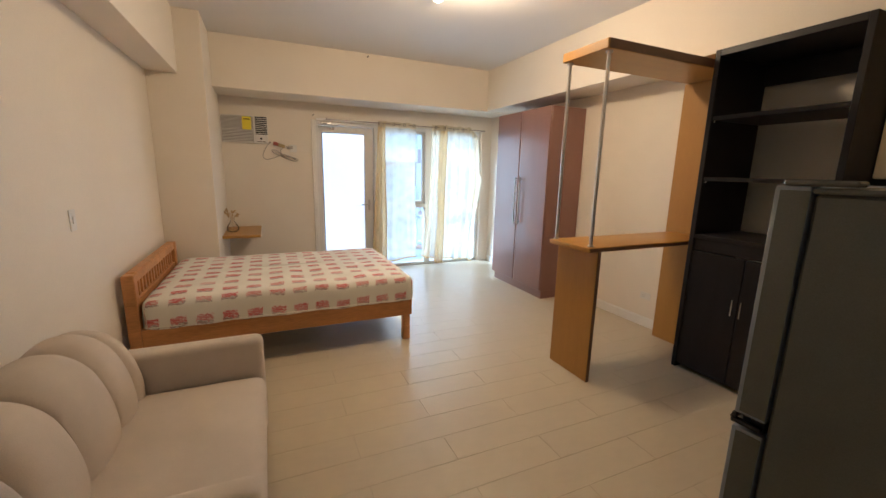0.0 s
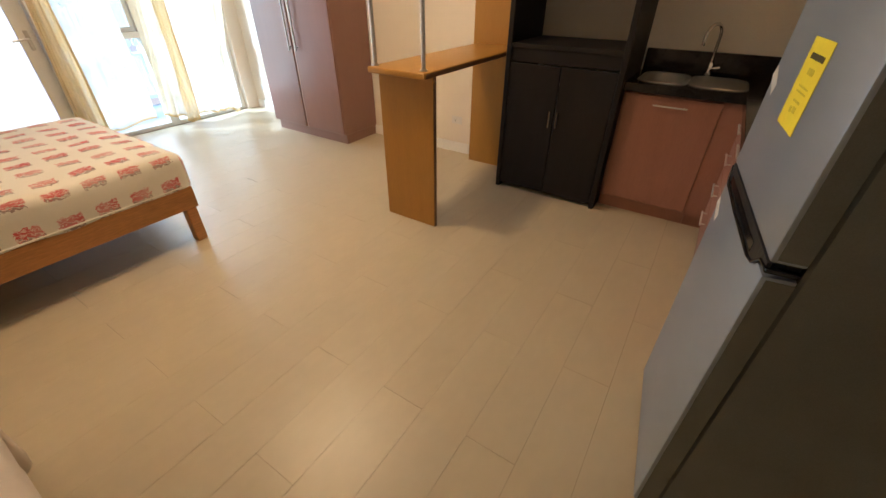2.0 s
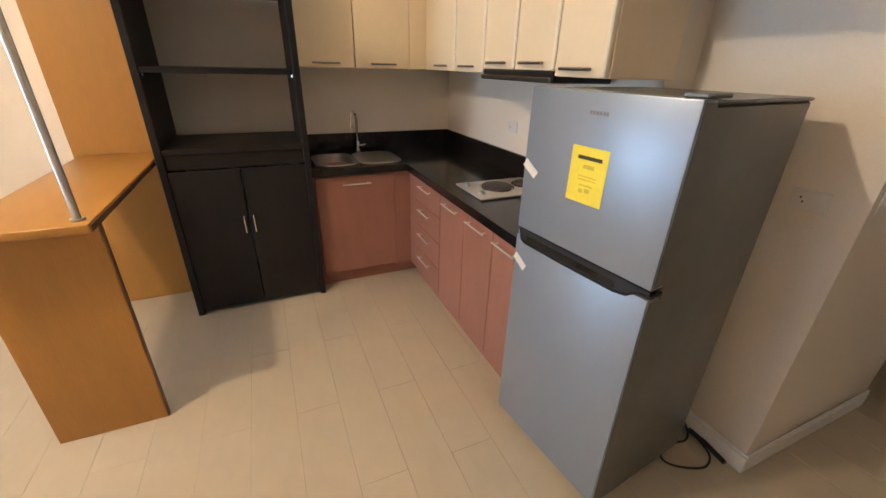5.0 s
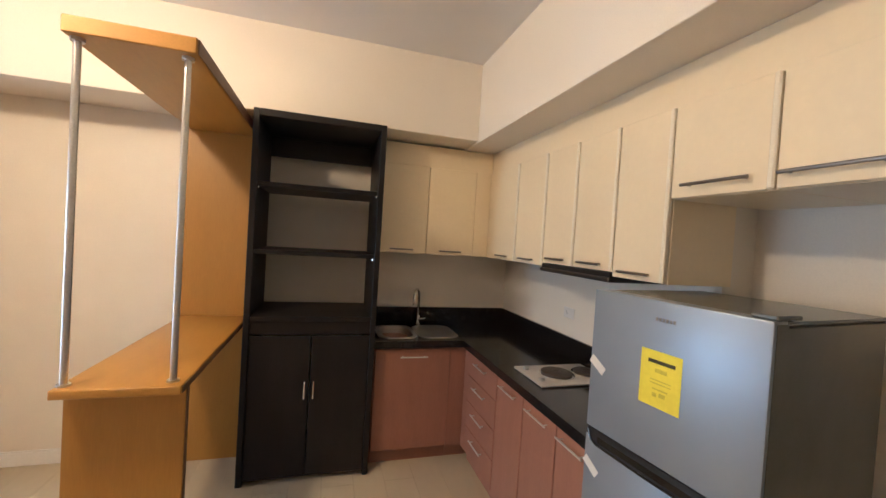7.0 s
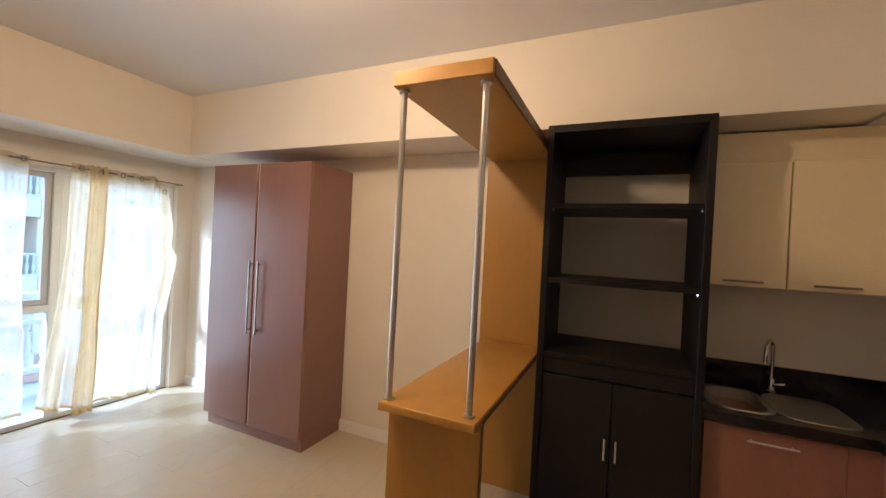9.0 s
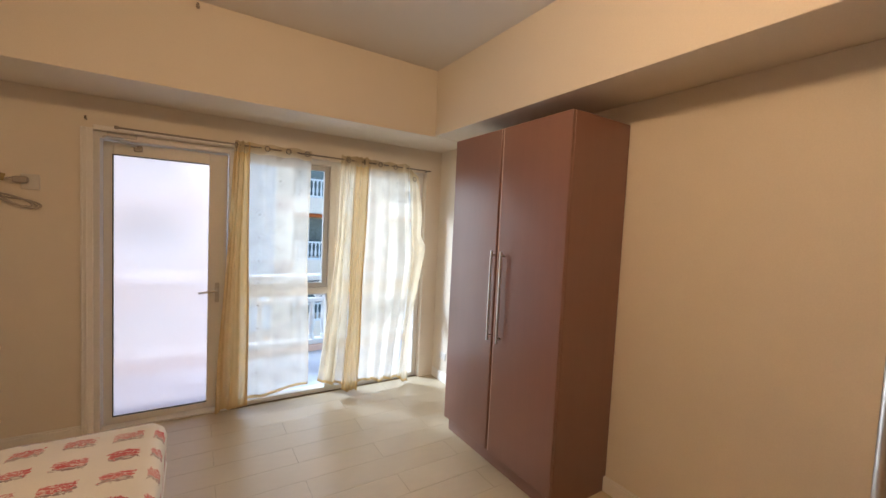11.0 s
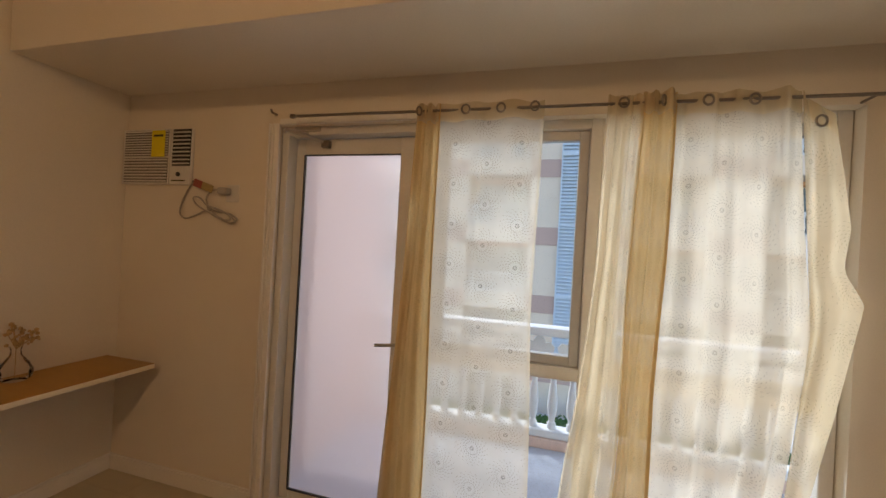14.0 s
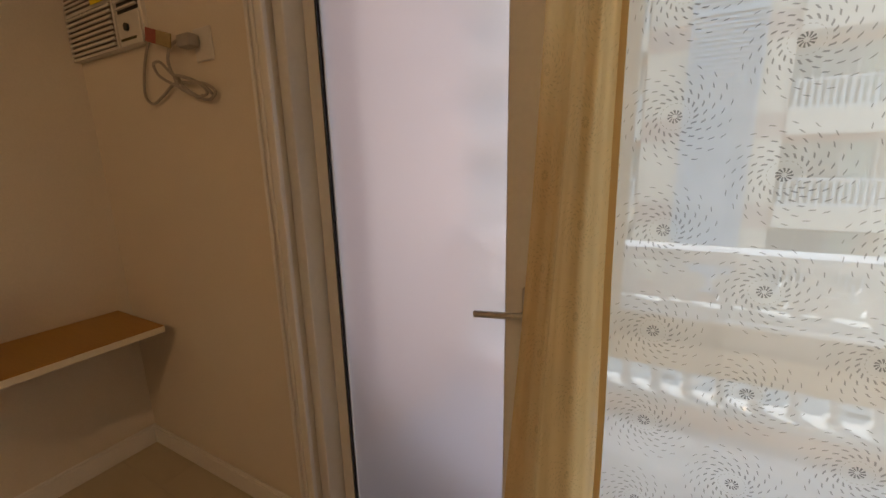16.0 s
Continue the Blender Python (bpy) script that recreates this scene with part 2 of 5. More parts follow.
def lathe(profile, cx, cy, seg=20, bm=None):
    bm = bm or bmesh.new()
    rings = [[bm.verts.new((cx + r * math.cos(2 * math.pi * k / seg), cy + r * math.sin(2 * math.pi * k / seg), z)) for k in range(seg)] for r, z in profile]
    for a, b in zip(rings, rings[1:]):
        for k in range(seg):
            bm.faces.new((a[k], a[(k + 1) % seg], b[(k + 1) % seg], b[k]))
    bm.faces.new(rings[0][::-1]), bm.faces.new(rings[-1])
    return bm


def mesh_of(name, bm, material, angle=35):
    bmesh.ops.recalc_face_normals(bm, faces=bm.faces)
    me = bpy.data.meshes.new(name)
    bm.to_mesh(me)
    bm.free()
    me.materials.append(material)
    me.shade_smooth()
    me.set_sharp_from_angle(angle=radians(angle))
    return me


def part(name, bm, material, parent=None, label="", angle=35):
    ob = new(name, mesh_of(name, bm, material, angle))
    if parent:
        ob.parent = parent
    if label:
        ob["label"] = label
    return ob


def thing(name, label, category, at=(0, 0, 0), rz=0, group=""):
    ob = new(name)
    ob.empty_display_size = 0.1
    ob.matrix_world = pose(*at, 0, 0, rz)
    return tagged(ob, label, category, group)


def setting(name, bm, material, label, category, angle=35):
    return tagged(part(name, bm, material, None, "", angle), label, category, "", "structure")


M_SATIN = mat("satin_steel", (0.66, 0.63, 0.59), 0.38, 0.35, var=0.03, scale=5, fine=120, bump=0.004)


def bar_handle(parent, p0, p1, off, r=0.006, material=None, inset=0.02):
    """Straight bar pull with two stems; off: the vector from the front to the bar."""
    p0, p1, off = Vector(p0), Vector(p1), Vector(off)
    d = (p1 - p0).normalized()
    bm = tube((p0 + off, p1 + off), r)
    for q in (p0 + d * inset, p1 - d * inset):
        tube((q, q + off), r * 0.8, bm)
    return part("handle", bm, material or M_SATIN, parent, "brushed steel bar handle")


# ---- structure ----
XW, XE, XK, YN, YS, YF, ZC, ZB = -0.585, 3.83, 3.98, 6.30, 0.33, 0.16, 2.94, 2.377
ground_slab = setting("floor", box(XW - 0.2, 4.2, -3.0, 6.46, -0.12, -0.006, 0), M_GROUT, "beige ceramic plank tile floor with thin grout joints", "floor")
setting("ceiling", box(XW - 0.2, 4.2, -3.0, 6.46, ZC, ZC + 0.12, 0), M_CEIL, "plain white painted ceiling", "ceiling")
bm = box(-0.11, 1.03, YN, 6.46, 0, ZC, 0)
box(3.66, XE, YN, 6.46, 0, ZC, 0, bm), box(1.03, 3.66, YN, 6.46, 2.15, ZC, 0, bm)
setting("wall_north", bm, M_WALL, "cream painted wall round the balcony door and windows", "wall")
bm = box(XE, 4.2, 2.42, 6.46, 0, ZC, 0)
box(XK, 4.2, -3.0, 2.42, 0, ZC, 0, bm)
setting("wall_east", bm, M_WALL, "cream painted wall behind wardrobe and kitchen", "wall")
bm = box(1.90, XK, 0.0, YS, 0, ZC, 0)
box(1.21, 1.90, 0.0, YF, 0, ZC, 0, bm), box(1.21, 1.35, -0.82, 0.0, 0, ZC, 0, bm)
setting("wall_south", bm, M_WALL, "cream painted kitchen wall ending at the hall", "wall")
setting("wall_west", box(XW - 0.2, XW, -3.0, 6.46, 0, ZC, 0), M_WALL, "cream painted wall behind sofa and bed", "wall")
setting("wall_hall_end", box(XW, XK, -3.0, -2.8, 0, ZC, 0), M_WALL, "cream painted wall closing the hall", "wall")
setting("column", box(XW, -0.11, 5.10, 6.46, 0, ZC, 0.004), M_WALL, "cream painted column in the corner", "column")
setting("beam_north", box(-0.11, XE, 5.718, YN, ZB, ZC, 0.003), M_WALL, "cream boxed beam above the windows", "beam")
bm = box(3.395, XE, 0.90, 5.718, ZB + 0.006, ZC, 0.003)
box(XE, XK, 0.90, 2.42, ZB + 0.006, ZC, 0, bm)
setting("beam_east", bm, M_WALL, "cream boxed beam above wardrobe and kitchen", "beam")
setting("beam_south", box(XW, XK, YS, 0.90, ZB - 0.009, ZC, 0.003), M_WALL, "cream boxed beam above the kitchen cabinets", "beam")
setting("beam_west", box(XW, -0.33, 0.90, 5.10, ZB - 0.015, ZC, 0.003), M_WALL, "cream boxed beam along the sofa wall", "beam")


def skirting(name, x0, x1, y0, y1):
    bm = box(x0, x1, y0, y1, 0, 0.085, 0.002)
    dx, dy = (x1 - x0, y1 - y0)
    s = 0.003
    box(x0 + (s if dx < dy else 0), x1 - (s if dx < dy else 0), y0 + (s if dy < dx else 0), y1 - (s if dy < dx else 0), 0.085, 0.10, 0.003, bm)
    return setting(name, bm, M_TRIM, "white painted skirting board", "baseboard")


skirting("baseboard_north", -0.095, 0.98, YN - 0.015, YN)
skirting("baseboard_nook", -0.11, -0.095, 5.115, YN)
skirting("baseboard_column", XW + 0.015, -0.095, 5.085, 5.10)
skirting("baseboard_east", XE - 0.015, XE, 2.95, YN - 0.015)
skirting("baseboard_west", XW, XW + 0.015, -2.8, 5.085)
skirting("baseboard_fridge", 1.195, 1.90, YF, YF + 0.015)
skirting("baseboard_hall", 1.195, 1.21, -0.82, YF)

# ---- balcony door and windows ----
bm = box(0.98, 1.045, YN - 0.018, YN, 0, 2.16, 0.003)
box(0.982, 0.995, YN - 0.030, YN - 0.018, 0, 2.16, 0.005, bm, 2)
box(1.006, 1.016, YN - 0.026, YN - 0.018, 0, 2.16, 0.003, bm, 2)
box(1.045, 1.90, YN - 0.018, YN, 2.15, 2.185, 0.004, bm)
setting("trim", bm, M_TRIM, "white moulded door casing", "trim")

door = tagged(new("door_1"), "closed white balcony door with tall frosted pane", "door", "", "structure")
bm = box(1.03, 1.075, 6.33, 6.45, 0, 2.15, 0.003)
box(1.865, 1.91, 6.33, 6.45, 0, 2.15, 0.003, bm), box(1.075, 1.865, 6.33, 6.45, 2.105, 2.15, 0.003, bm)
box(1.075, 1.865, 6.33, 6.45, 0.0, 0.018, 0.003, bm)
part("door_frame", bm, M_ALU, door)
bm = box(1.080, 1.138, 6.40, 6.44, 0.022, 2.10, 0.003)
box(1.730, 1.860, 6.40, 6.44, 0.022, 2.10, 0.003, bm)
box(1.138, 1.730, 6.40, 6.44, 0.022, 0.075, 0.003, bm), box(1.138, 1.730, 6.40, 6.44, 2.010, 2.10, 0.003, bm)
leaf = part("door_leaf", bm, M_ALU, door)
pane = part("pane", box(1.136, 1.732, 6.416, 6.424, 0.073, 2.012, 0), M_FROST, leaf, "frosted glass pane")
pane.visible_shadow = False
bm = box(1.132, 1.138, 6.398, 6.412, 0.075, 2.010, 0)
box(1.138, 1.73, 6.398, 6.412, 2.005, 2.011, 0, bm), box(1.138, 1.73, 6.398, 6.412, 0.074, 0.080, 0, bm)
part("gasket", bm, M_BLKPL, leaf, "black rubber glazing gasket")
bm = box(1.78, 1.81, 6.388, 6.40, 0.90, 1.06, 0.004)
tube(((1.795, 6.39, 1.00), (1.795, 6.345, 1.00), (1.785, 6.340, 0.999), (1.665, 6.345, 0.985)), 0.009, bm)
part("door_handle", bm, M_STEEL, leaf, "steel lever handle")
closer = thing("door_closer", "steel hydraulic door closer with folded arm", "door closer")
part("body", box(1.11, 1.28, 6.325, 6.375, 2.118, 2.168, 0.006), M_STEEL, closer)
bm = tube(((1.20, 6.33, 2.116), (1.115, 6.25, 2.108), (1.105, 6.255, 2.10)), 0.010)
tube(((1.115, 6.25, 2.110), (1.27, 6.37, 2.075)), 0.008, bm)
part("arm", bm, M_STEEL, closer)
part("bracket", box(1.255, 1.305, 6.37, 6.40, 2.045, 2.085, 0.003), M_BRONZE, closer)


def window(name, x0, x1, label):
    w = tagged(new(name), label, "window", "balcony windows", "structure")
    bm = box(x0, x0 + 0.05, 6.36, 6.46, 0.0, 2.15, 0.003)
    box(x1 - 0.05, x1, 6.36, 6.46, 0.0, 2.15, 0.003, bm)
    box(x0 + 0.05, x1 - 0.05, 6.36, 6.46, 2.105, 2.15, 0.003, bm), box(x0 + 0.05, x1 - 0.05, 6.36, 6.46, 0.0, 0.04, 0.003, bm)
    box(x0 + 0.05, x1 - 0.05, 6.36, 6.46, 0.93, 0.99, 0.003, bm)
    part("window_frame", bm, M_ALU, w)
    a, b = x0 + 0.052, x1 - 0.052
    bm = box(a, a + 0.045, 6.385, 6.43, 0.992, 2.103, 0.003)
    box(b - 0.045, b, 6.385, 6.43, 0.992, 2.103, 0.003, bm)
    box(a + 0.045, b - 0.045, 6.385, 6.43, 0.992, 1.037, 0.003, bm), box(a + 0.045, b - 0.045, 6.385, 6.43, 2.058, 2.103, 0.003, bm)
    sash = part("sash", bm, M_ALUG, w, "grey aluminium opening sash")
    p = part("pane", box(a + 0.04, b - 0.04, 6.406, 6.412, 1.03, 2.062, 0), M_CLEAR, sash)
    q = part("pane", box(x0 + 0.045, x1 - 0.045, 6.406, 6.412, 0.038, 0.935, 0), M_CLEAR, w)
    p.visible_shadow = q.visible_shadow = False
    return w


window("window_1", 1.915, 2.735, "white framed balcony window with grey opening sash")
window("window_2", 2.735, 3.655, "white framed balcony window with grey opening sash")

def smooth(points, n=6):
    """Rounded line through the points."""
    P = [Vector(p) for p in points]
    P = [P[0] * 2 - P[1]] + P + [P[-1] * 2 - P[-2]]
    out = []
    for k in range(1, len(P) - 2):
        a, b, c, d = P[k - 1:k + 3]
        for q in range(n):
            t = q / n
            out.append(0.5 * (2 * b + (c - a) * t + (2 * a - 5 * b + 4 * c - d) * t * t + (3 * b - a - 3 * c + d) * t ** 3))
    return out + [P[-2]]


# ---- curtains ----
rod = thing("curtain_rod", "thin dark metal curtain rod above the windows", "curtain rod")
part("rod", tube(((1.19, 6.215, 2.170), (3.657, 6.215, 2.156)), 0.007), M_BRONZE, rod)
for x in (1.95, 2.93, 3.64):
    part("bracket", tube(((x, 6.215, 2.170 - 0.0057 * (x - 1.19)), (x, 6.299, 2.170 - 0.0057 * (x - 1.19))), 0.005), M_BRONZE, rod)
part("finial", tube(((1.168, 6.215, 2.1705), (1.19, 6.215, 2.170)), 0.012), M_BRONZE, rod)
hook = thing("wall_hook", "small dark metal hook in the wall", "hook")
part("hook_arm", tube(((1.01, 6.299, 2.214), (1.01, 6.26, 2.214), (1.015, 6.245, 2.225)), 0.006), M_BRONZE, hook)


def along(line, z):
    """Value at height z of a line given as (height, value) pairs from the top down."""
    if z >= line[0][0]:
        return line[0][1]
    for (z0, v0), (z1, v1) in zip(line, line[1:]):
        if z >= z1:
            q = (z0 - z) / (z0 - z1)
            return v0 + (v1 - v0) * q
    return line[-1][1]


def curtain(label, layers, seed):
    """Cloth hung from the rod, in layers: left edge, right edge, folds, depth, corner drop, material, eyelets, distance."""
    root = thing("curtain", label, "curtain", group="window curtains")
    rnd = random.Random(seed)
    for (left, right, folds, depth, drop, material, rings, dy) in layers:
        nu, nv = max(24, int(folds * 12)), 60
        ph, ph2, ph3 = rnd.random() * 6, rnd.random() * 6, rnd.random() * 6

        def at(u, v):
            top = left[0][0] + 0.006 * math.sin(u * 17 + ph) - drop * u
            hem = left[-1][0] + (right[-1][0] - left[-1][0]) * u + 0.010 * math.sin(u * 9 + ph)
            z = top + (hem - top) * v
            a, b = along(left, z), along(right, z)
            w = u + 0.10 / max(1.0, folds) * math.sin(u * folds * 4.1 + ph3 + v * 1.6)
            x = a + (b - a) * u + 0.007 * math.sin(v * 8 + u * 5 + ph2) * v
            amp = depth * (0.6 + 0.25 * math.sin(v * 2.6 + ph2) + 0.30 * math.sin(u * 7.3 + v * 3.1 + ph3))
            y = 6.215 + dy + amp * math.sin(w * folds * 2 * math.pi + ph + 0.7 * math.sin(v * 2.7 + ph2))
            y += (0.30 if material is M_GOLD else 0.12) * depth * math.sin(w * folds * 5.3 * math.pi + ph3 + 1.4 * v) + 0.010 * math.sin(v * 6 + u * 4 + ph) * v
            return x, y, z
        bm = bmesh.new()
        uvl = bm.loops.layers.uv.new("UVMap")
        grid = [[bm.verts.new(at(i / nu, j / nv)) for i in range(nu + 1)] for j in range(nv + 1)]
        for j in range(nv):
            for i in range(nu):
                f = bm.faces.new((grid[j][i], grid[j + 1][i], grid[j + 1][i + 1], grid[j][i + 1]))
                for loop in f.loops:
                    c = loop.vert.co
                    wide = 2.2 if material in (M_GOLD, M_GATHER) else 1.25 if material is M_DENSE else 1.0
                    loop[uvl].uv = ((c.x - 2.080) * wide + 0.076 + 0.304 * seed, c.z - 1.632 + 0.0935 + 1.87)
        part("cloth", bm, material, root, "gold gathered folds" if material is M_GOLD else "", 180)
        # stitched hems: along the foot, along the free edges and the doubled heading
        strips = [("hem", M_GOLD, [(at(i / nu, 1.0), at(i / nu, 1.0 - 0.012)) for i in range(nu + 1)])]
        strips.append(("heading", M_HEAD, [(at(i / nu, 0.0), at(i / nu, 0.040)) for i in range(nu + 1)]))
        strips.append(("side_hem", material, [(at(1.0, j / nv), at(1.0 - 0.012 / max(0.06, right[1][1] - left[1][1]), j / nv)) for j in range(nv + 1)]))
        if material is M_HEAD or seed == 2:
            strips.pop()
        for name, m_, pairs in strips:
            bm = bmesh.new()
            rows = [[bm.verts.new((p[0], p[1] - 0.003, p[2])) for p in pr] for pr in pairs]
            for p, q in zip(rows, rows[1:]):
                bm.faces.new((p[0], q[0], q[1], p[1]))
            part(name, bm, m_, root, "", 180)
        for x, z in rings:
            flat = 0.45 if material is M_GOLD else 0.9
            pts = [(x + 0.020 * flat * math.cos(a), 6.192 + dy + 0.018 * (1 - flat) * math.cos(a), z + 0.020 * math.sin(a)) for a in [2 * math.pi * q / 16 for q in range(17)]]
            part("grommet", tube(pts, 0.0045, None, 8), M_BRONZE, root, "dark steel eyelet ring")
    return root


curtain("sheer cream curtain with gold gathered edge beside the door", [
    ([(2.195, 1.893), (1.44, 1.855), (0.715, 1.815), (0.06, 1.785)], [(2.195, 2.0), (1.16, 2.003), (0.19, 2.02), (0.06, 2.02)], 2.0, 0.026, 0.0, M_GOLD, ((1.90, 2.158),), -0.006),
    ([(2.195, 1.985), (0.10, 2.0)], [(2.18, 2.475), (1.25, 2.466), (0.75, 2.48), (0.17, 2.495)], 2.3, 0.017, 0.0, M_SHEER, ((2.124, 2.160), (2.286, 2.160), (2.435, 2.160)), 0.0)], 0)
curtain("gathered cream and gold curtain between the windows", [
    ([(2.195, 2.735), (1.485, 2.72), (0.94, 2.68), (0.306, 2.605), (0.15, 2.58)], [(2.195, 2.88), (1.36, 2.85), (0.69, 2.845), (0.10, 2.83)], 3.0, 0.026, 0.0, M_GATHER, ((2.794, 2.158),), 0.0),
    ([(2.200, 2.87), (1.36, 2.843), (0.69, 2.838), (0.04, 2.81)], [(2.200, 2.995), (1.5, 2.987), (0.97, 2.964), (0.03, 2.95)], 2.0, 0.026, 0.0, M_GOLD, ((2.939, 2.156),), -0.012)], 1)
curtain("sheer cream curtain with a loose folded edge", [
    ([(2.19, 2.985), (1.5, 2.98), (0.33, 2.955), (0.10, 2.95)], [(2.17, 3.42), (1.65, 3.45), (1.27, 3.48), (0.39, 3.41), (0.06, 3.38)], 3.4, 0.030, 0.0, M_DENSE, ((3.099, 2.154), (3.254, 2.150)), 0.0),
    ([(2.175, 3.41), (1.65, 3.445), (1.27, 3.47), (0.39, 3.405), (0.05, 3.375)], [(2.17, 3.435), (2.09, 3.510), (1.83, 3.555), (1.67, 3.58), (1.516, 3.565), (1.39, 3.632), (1.2, 3.60), (0.96, 3.562), (0.66, 3.507), (0.41, 3.50), (0.01, 3.49)], 1.1, 0.016, 0.085, M_HEAD, ((3.46, 2.056),), -0.008)], 2)

# ---- wardrobe ----
w = thing("wardrobe", "tall red-brown two-door wardrobe with long bar handles", "wardrobe")
part("body", box(3.345, 3.825, 4.155, 5.255, 0.10, 2.256, 0.003), M_WARD, w)
part("plinth", box(3.365, 3.825, 4.165, 5.245, 0.0, 0.10, 0.002), M_WARD, w)
for a, b, hy in ((4.157, 4.702, 4.640), (4.728, 5.253, 4.736)):
    d = part("door", box(3.322, 3.344, a, b, 0.11, 2.254, 0.003), M_WARD, w)
    bar_handle(d, (3.322, hy, 0.865), (3.322, hy, 1.46), (-0.030, 0, 0), 0.008, M_STEEL, 0.03)
# bevelled edge of the same laminate; the light it catches is put into its colour
bm = box(3.326, 3.344, 4.703, 4.714, 0.11, 2.254, 0.002)
part("edge_strip", bm, mat("lit_laminate_edge", (0.62, 0.46, 0.40), 0.3, var=0.03), w, "bevelled laminate door edge painted pale as if lit")
part("edge_strip", box(3.332, 3.344, 4.716, 4.727, 0.11, 2.254, 0.002), M_WARD, w)

# ---- breakfast bar ----
bar = thing("breakfast_bar", "orange oak breakfast bar with canopy and steel poles", "bar counter")
part("leg_panel", box(2.452, 2.480, 2.442, 2.848, 0, 0.982, 0.002), M_OAK, bar)
part("edge_band", box(2.453, 2.479, 2.437, 2.4415, 0, 0.982, 0.001), M_EDGE, bar, "dark edge band")
part("countertop", box(2.358, 3.699, 2.434, 2.848, 0.982, 1.017, 0.006, None, 3), M_OAKH, bar)
part("counter_edge", box(2.37, 3.69, 2.4295, 2.4335, 0.986, 1.011, 0.001), M_EDGE, bar, "dark edge band")
part("back_panel", box(3.70, 3.826, 2.450, 2.880, 0, 2.279, 0.003), M_OAK, bar)
part("canopy", box(2.358, 3.826, 2.434, 2.852, 2.279, 2.340, 0.004), M_OAKH, bar)
part("canopy_edge", box(2.37, 3.82, 2.4295, 2.4335, 2.281, 2.338, 0.001), M_EDGE, bar, "dark edge band")
for x, y in ((2.405, 2.824), (2.414, 2.478)):
    p = part("pole", tube(((x, y, 1.017), (x, y, 2.279)), 0.0125, None, 16), M_STEEL, bar, "brushed steel pole")
    for z0, z1 in ((1.017, 1.026), (2.267, 2.279)):
        part("flange", tube(((x, y, z0), (x, y, z1)), 0.022, None, 20), M_STEEL, p)

# ---- black shelf unit ----
sh = thing("shelf_unit", "tall black-brown shelf unit with two lower doors", "shelf unit")
SX0, SX1, SY0, SY1 = 3.325, 3.90, 1.580, 2.402
for a, b in ((SY0, SY0 + 0.036), (SY1 - 0.036, SY1)):
    part("side_panel", box(SX0, SX1, a, b, 0, 2.382, 0.003), M_BLACK, sh)
part("top_panel", box(SX0, SX1, SY0 + 0.036, SY1 - 0.036, 2.338, 2.382, 0.003), M_BLACKH, sh)
part("back_rail", box(SX1 - 0.02, SX1, SY0 + 0.036, SY1 - 0.036, 2.19, 2.338, 0.002), M_BLACKH, sh)
part("deck", box(SX0 + 0.004, SX1, SY0 + 0.036, SY1 - 0.036, 1.055, 1.085, 0.003), M_BLACKH, sh)
part("apron", box(SX0 + 0.02, SX0 + 0.04, SY0 + 0.036, SY1 - 0.036, 0.965, 1.055, 0.002), M_BLACK, sh)
part("base", box(SX0 + 0.02, SX1, SY0 + 0.036, SY1 - 0.036, 0.03, 0.07, 0.002), M_BLACKH, sh)
for z, m in ((1.907, M_BLACKH), (1.481, M_BLACKH)):
    s = part("shelf", box(SX0 + 0.01, SX1 - 0.01, SY0 + 0.04, SY1 - 0.04, z, z + 0.028, 0.002), m, sh)
    for y in (SY0 + 0.042, SY1 - 0.042):
        part("shelf_pin", tube(((SX0 + 0.03, y, z - 0.014), (SX0 + 0.03, y, z + 0.002)), 0.007), M_CHROME, s, "chrome shelf support")
mid = (SY0 + SY1) / 2
for a, b, hy in ((SY0 + 0.038, mid - 0.002, mid - 0.028), (mid + 0.002, SY1 - 0.038, mid + 0.028)):
    d = part("door", box(SX0 + 0.004, SX0 + 0.022, a, b, 0.035, 0.960, 0.003), M_BLACK, sh)
    bar_handle(d, (SX0 + 0.004, hy, 0.555), (SX0 + 0.004, hy, 0.67), (-0.022, 0, 0), 0.006, M_CHROME, 0.012)

# ---- kitchen ----
ZT = 0.905
g = thing("worktop", "black polished granite worktop with upstand", "worktop")
for q in ((3.375, 3.47, 0.9205, 1.578), (3.4705, 3.84, 1.500, 1.578), (3.8405, XK - 0.002, 0.9205, 1.578), (3.4705, 3.84, 0.9205, 1.26)):
    part("slab", box(*q, ZT - 0.05, ZT, 0.0), M_GRANITE, g)
part("slab", box(1.93, XK - 0.002, YS + 0.002, 0.92, ZT - 0.05, ZT, 0.002), M_GRANITE, g)
part("upstand", box(XK - 0.022, XK - 0.002, YS + 0.022, 1.578, ZT + 0.001, ZT + 0.14, 0.002), M_GRANITE, g)
part("upstand", box(1.93, XK - 0.002, YS + 0.002, YS + 0.022, ZT + 0.001, ZT + 0.14, 0.002), M_GRANITE, g)


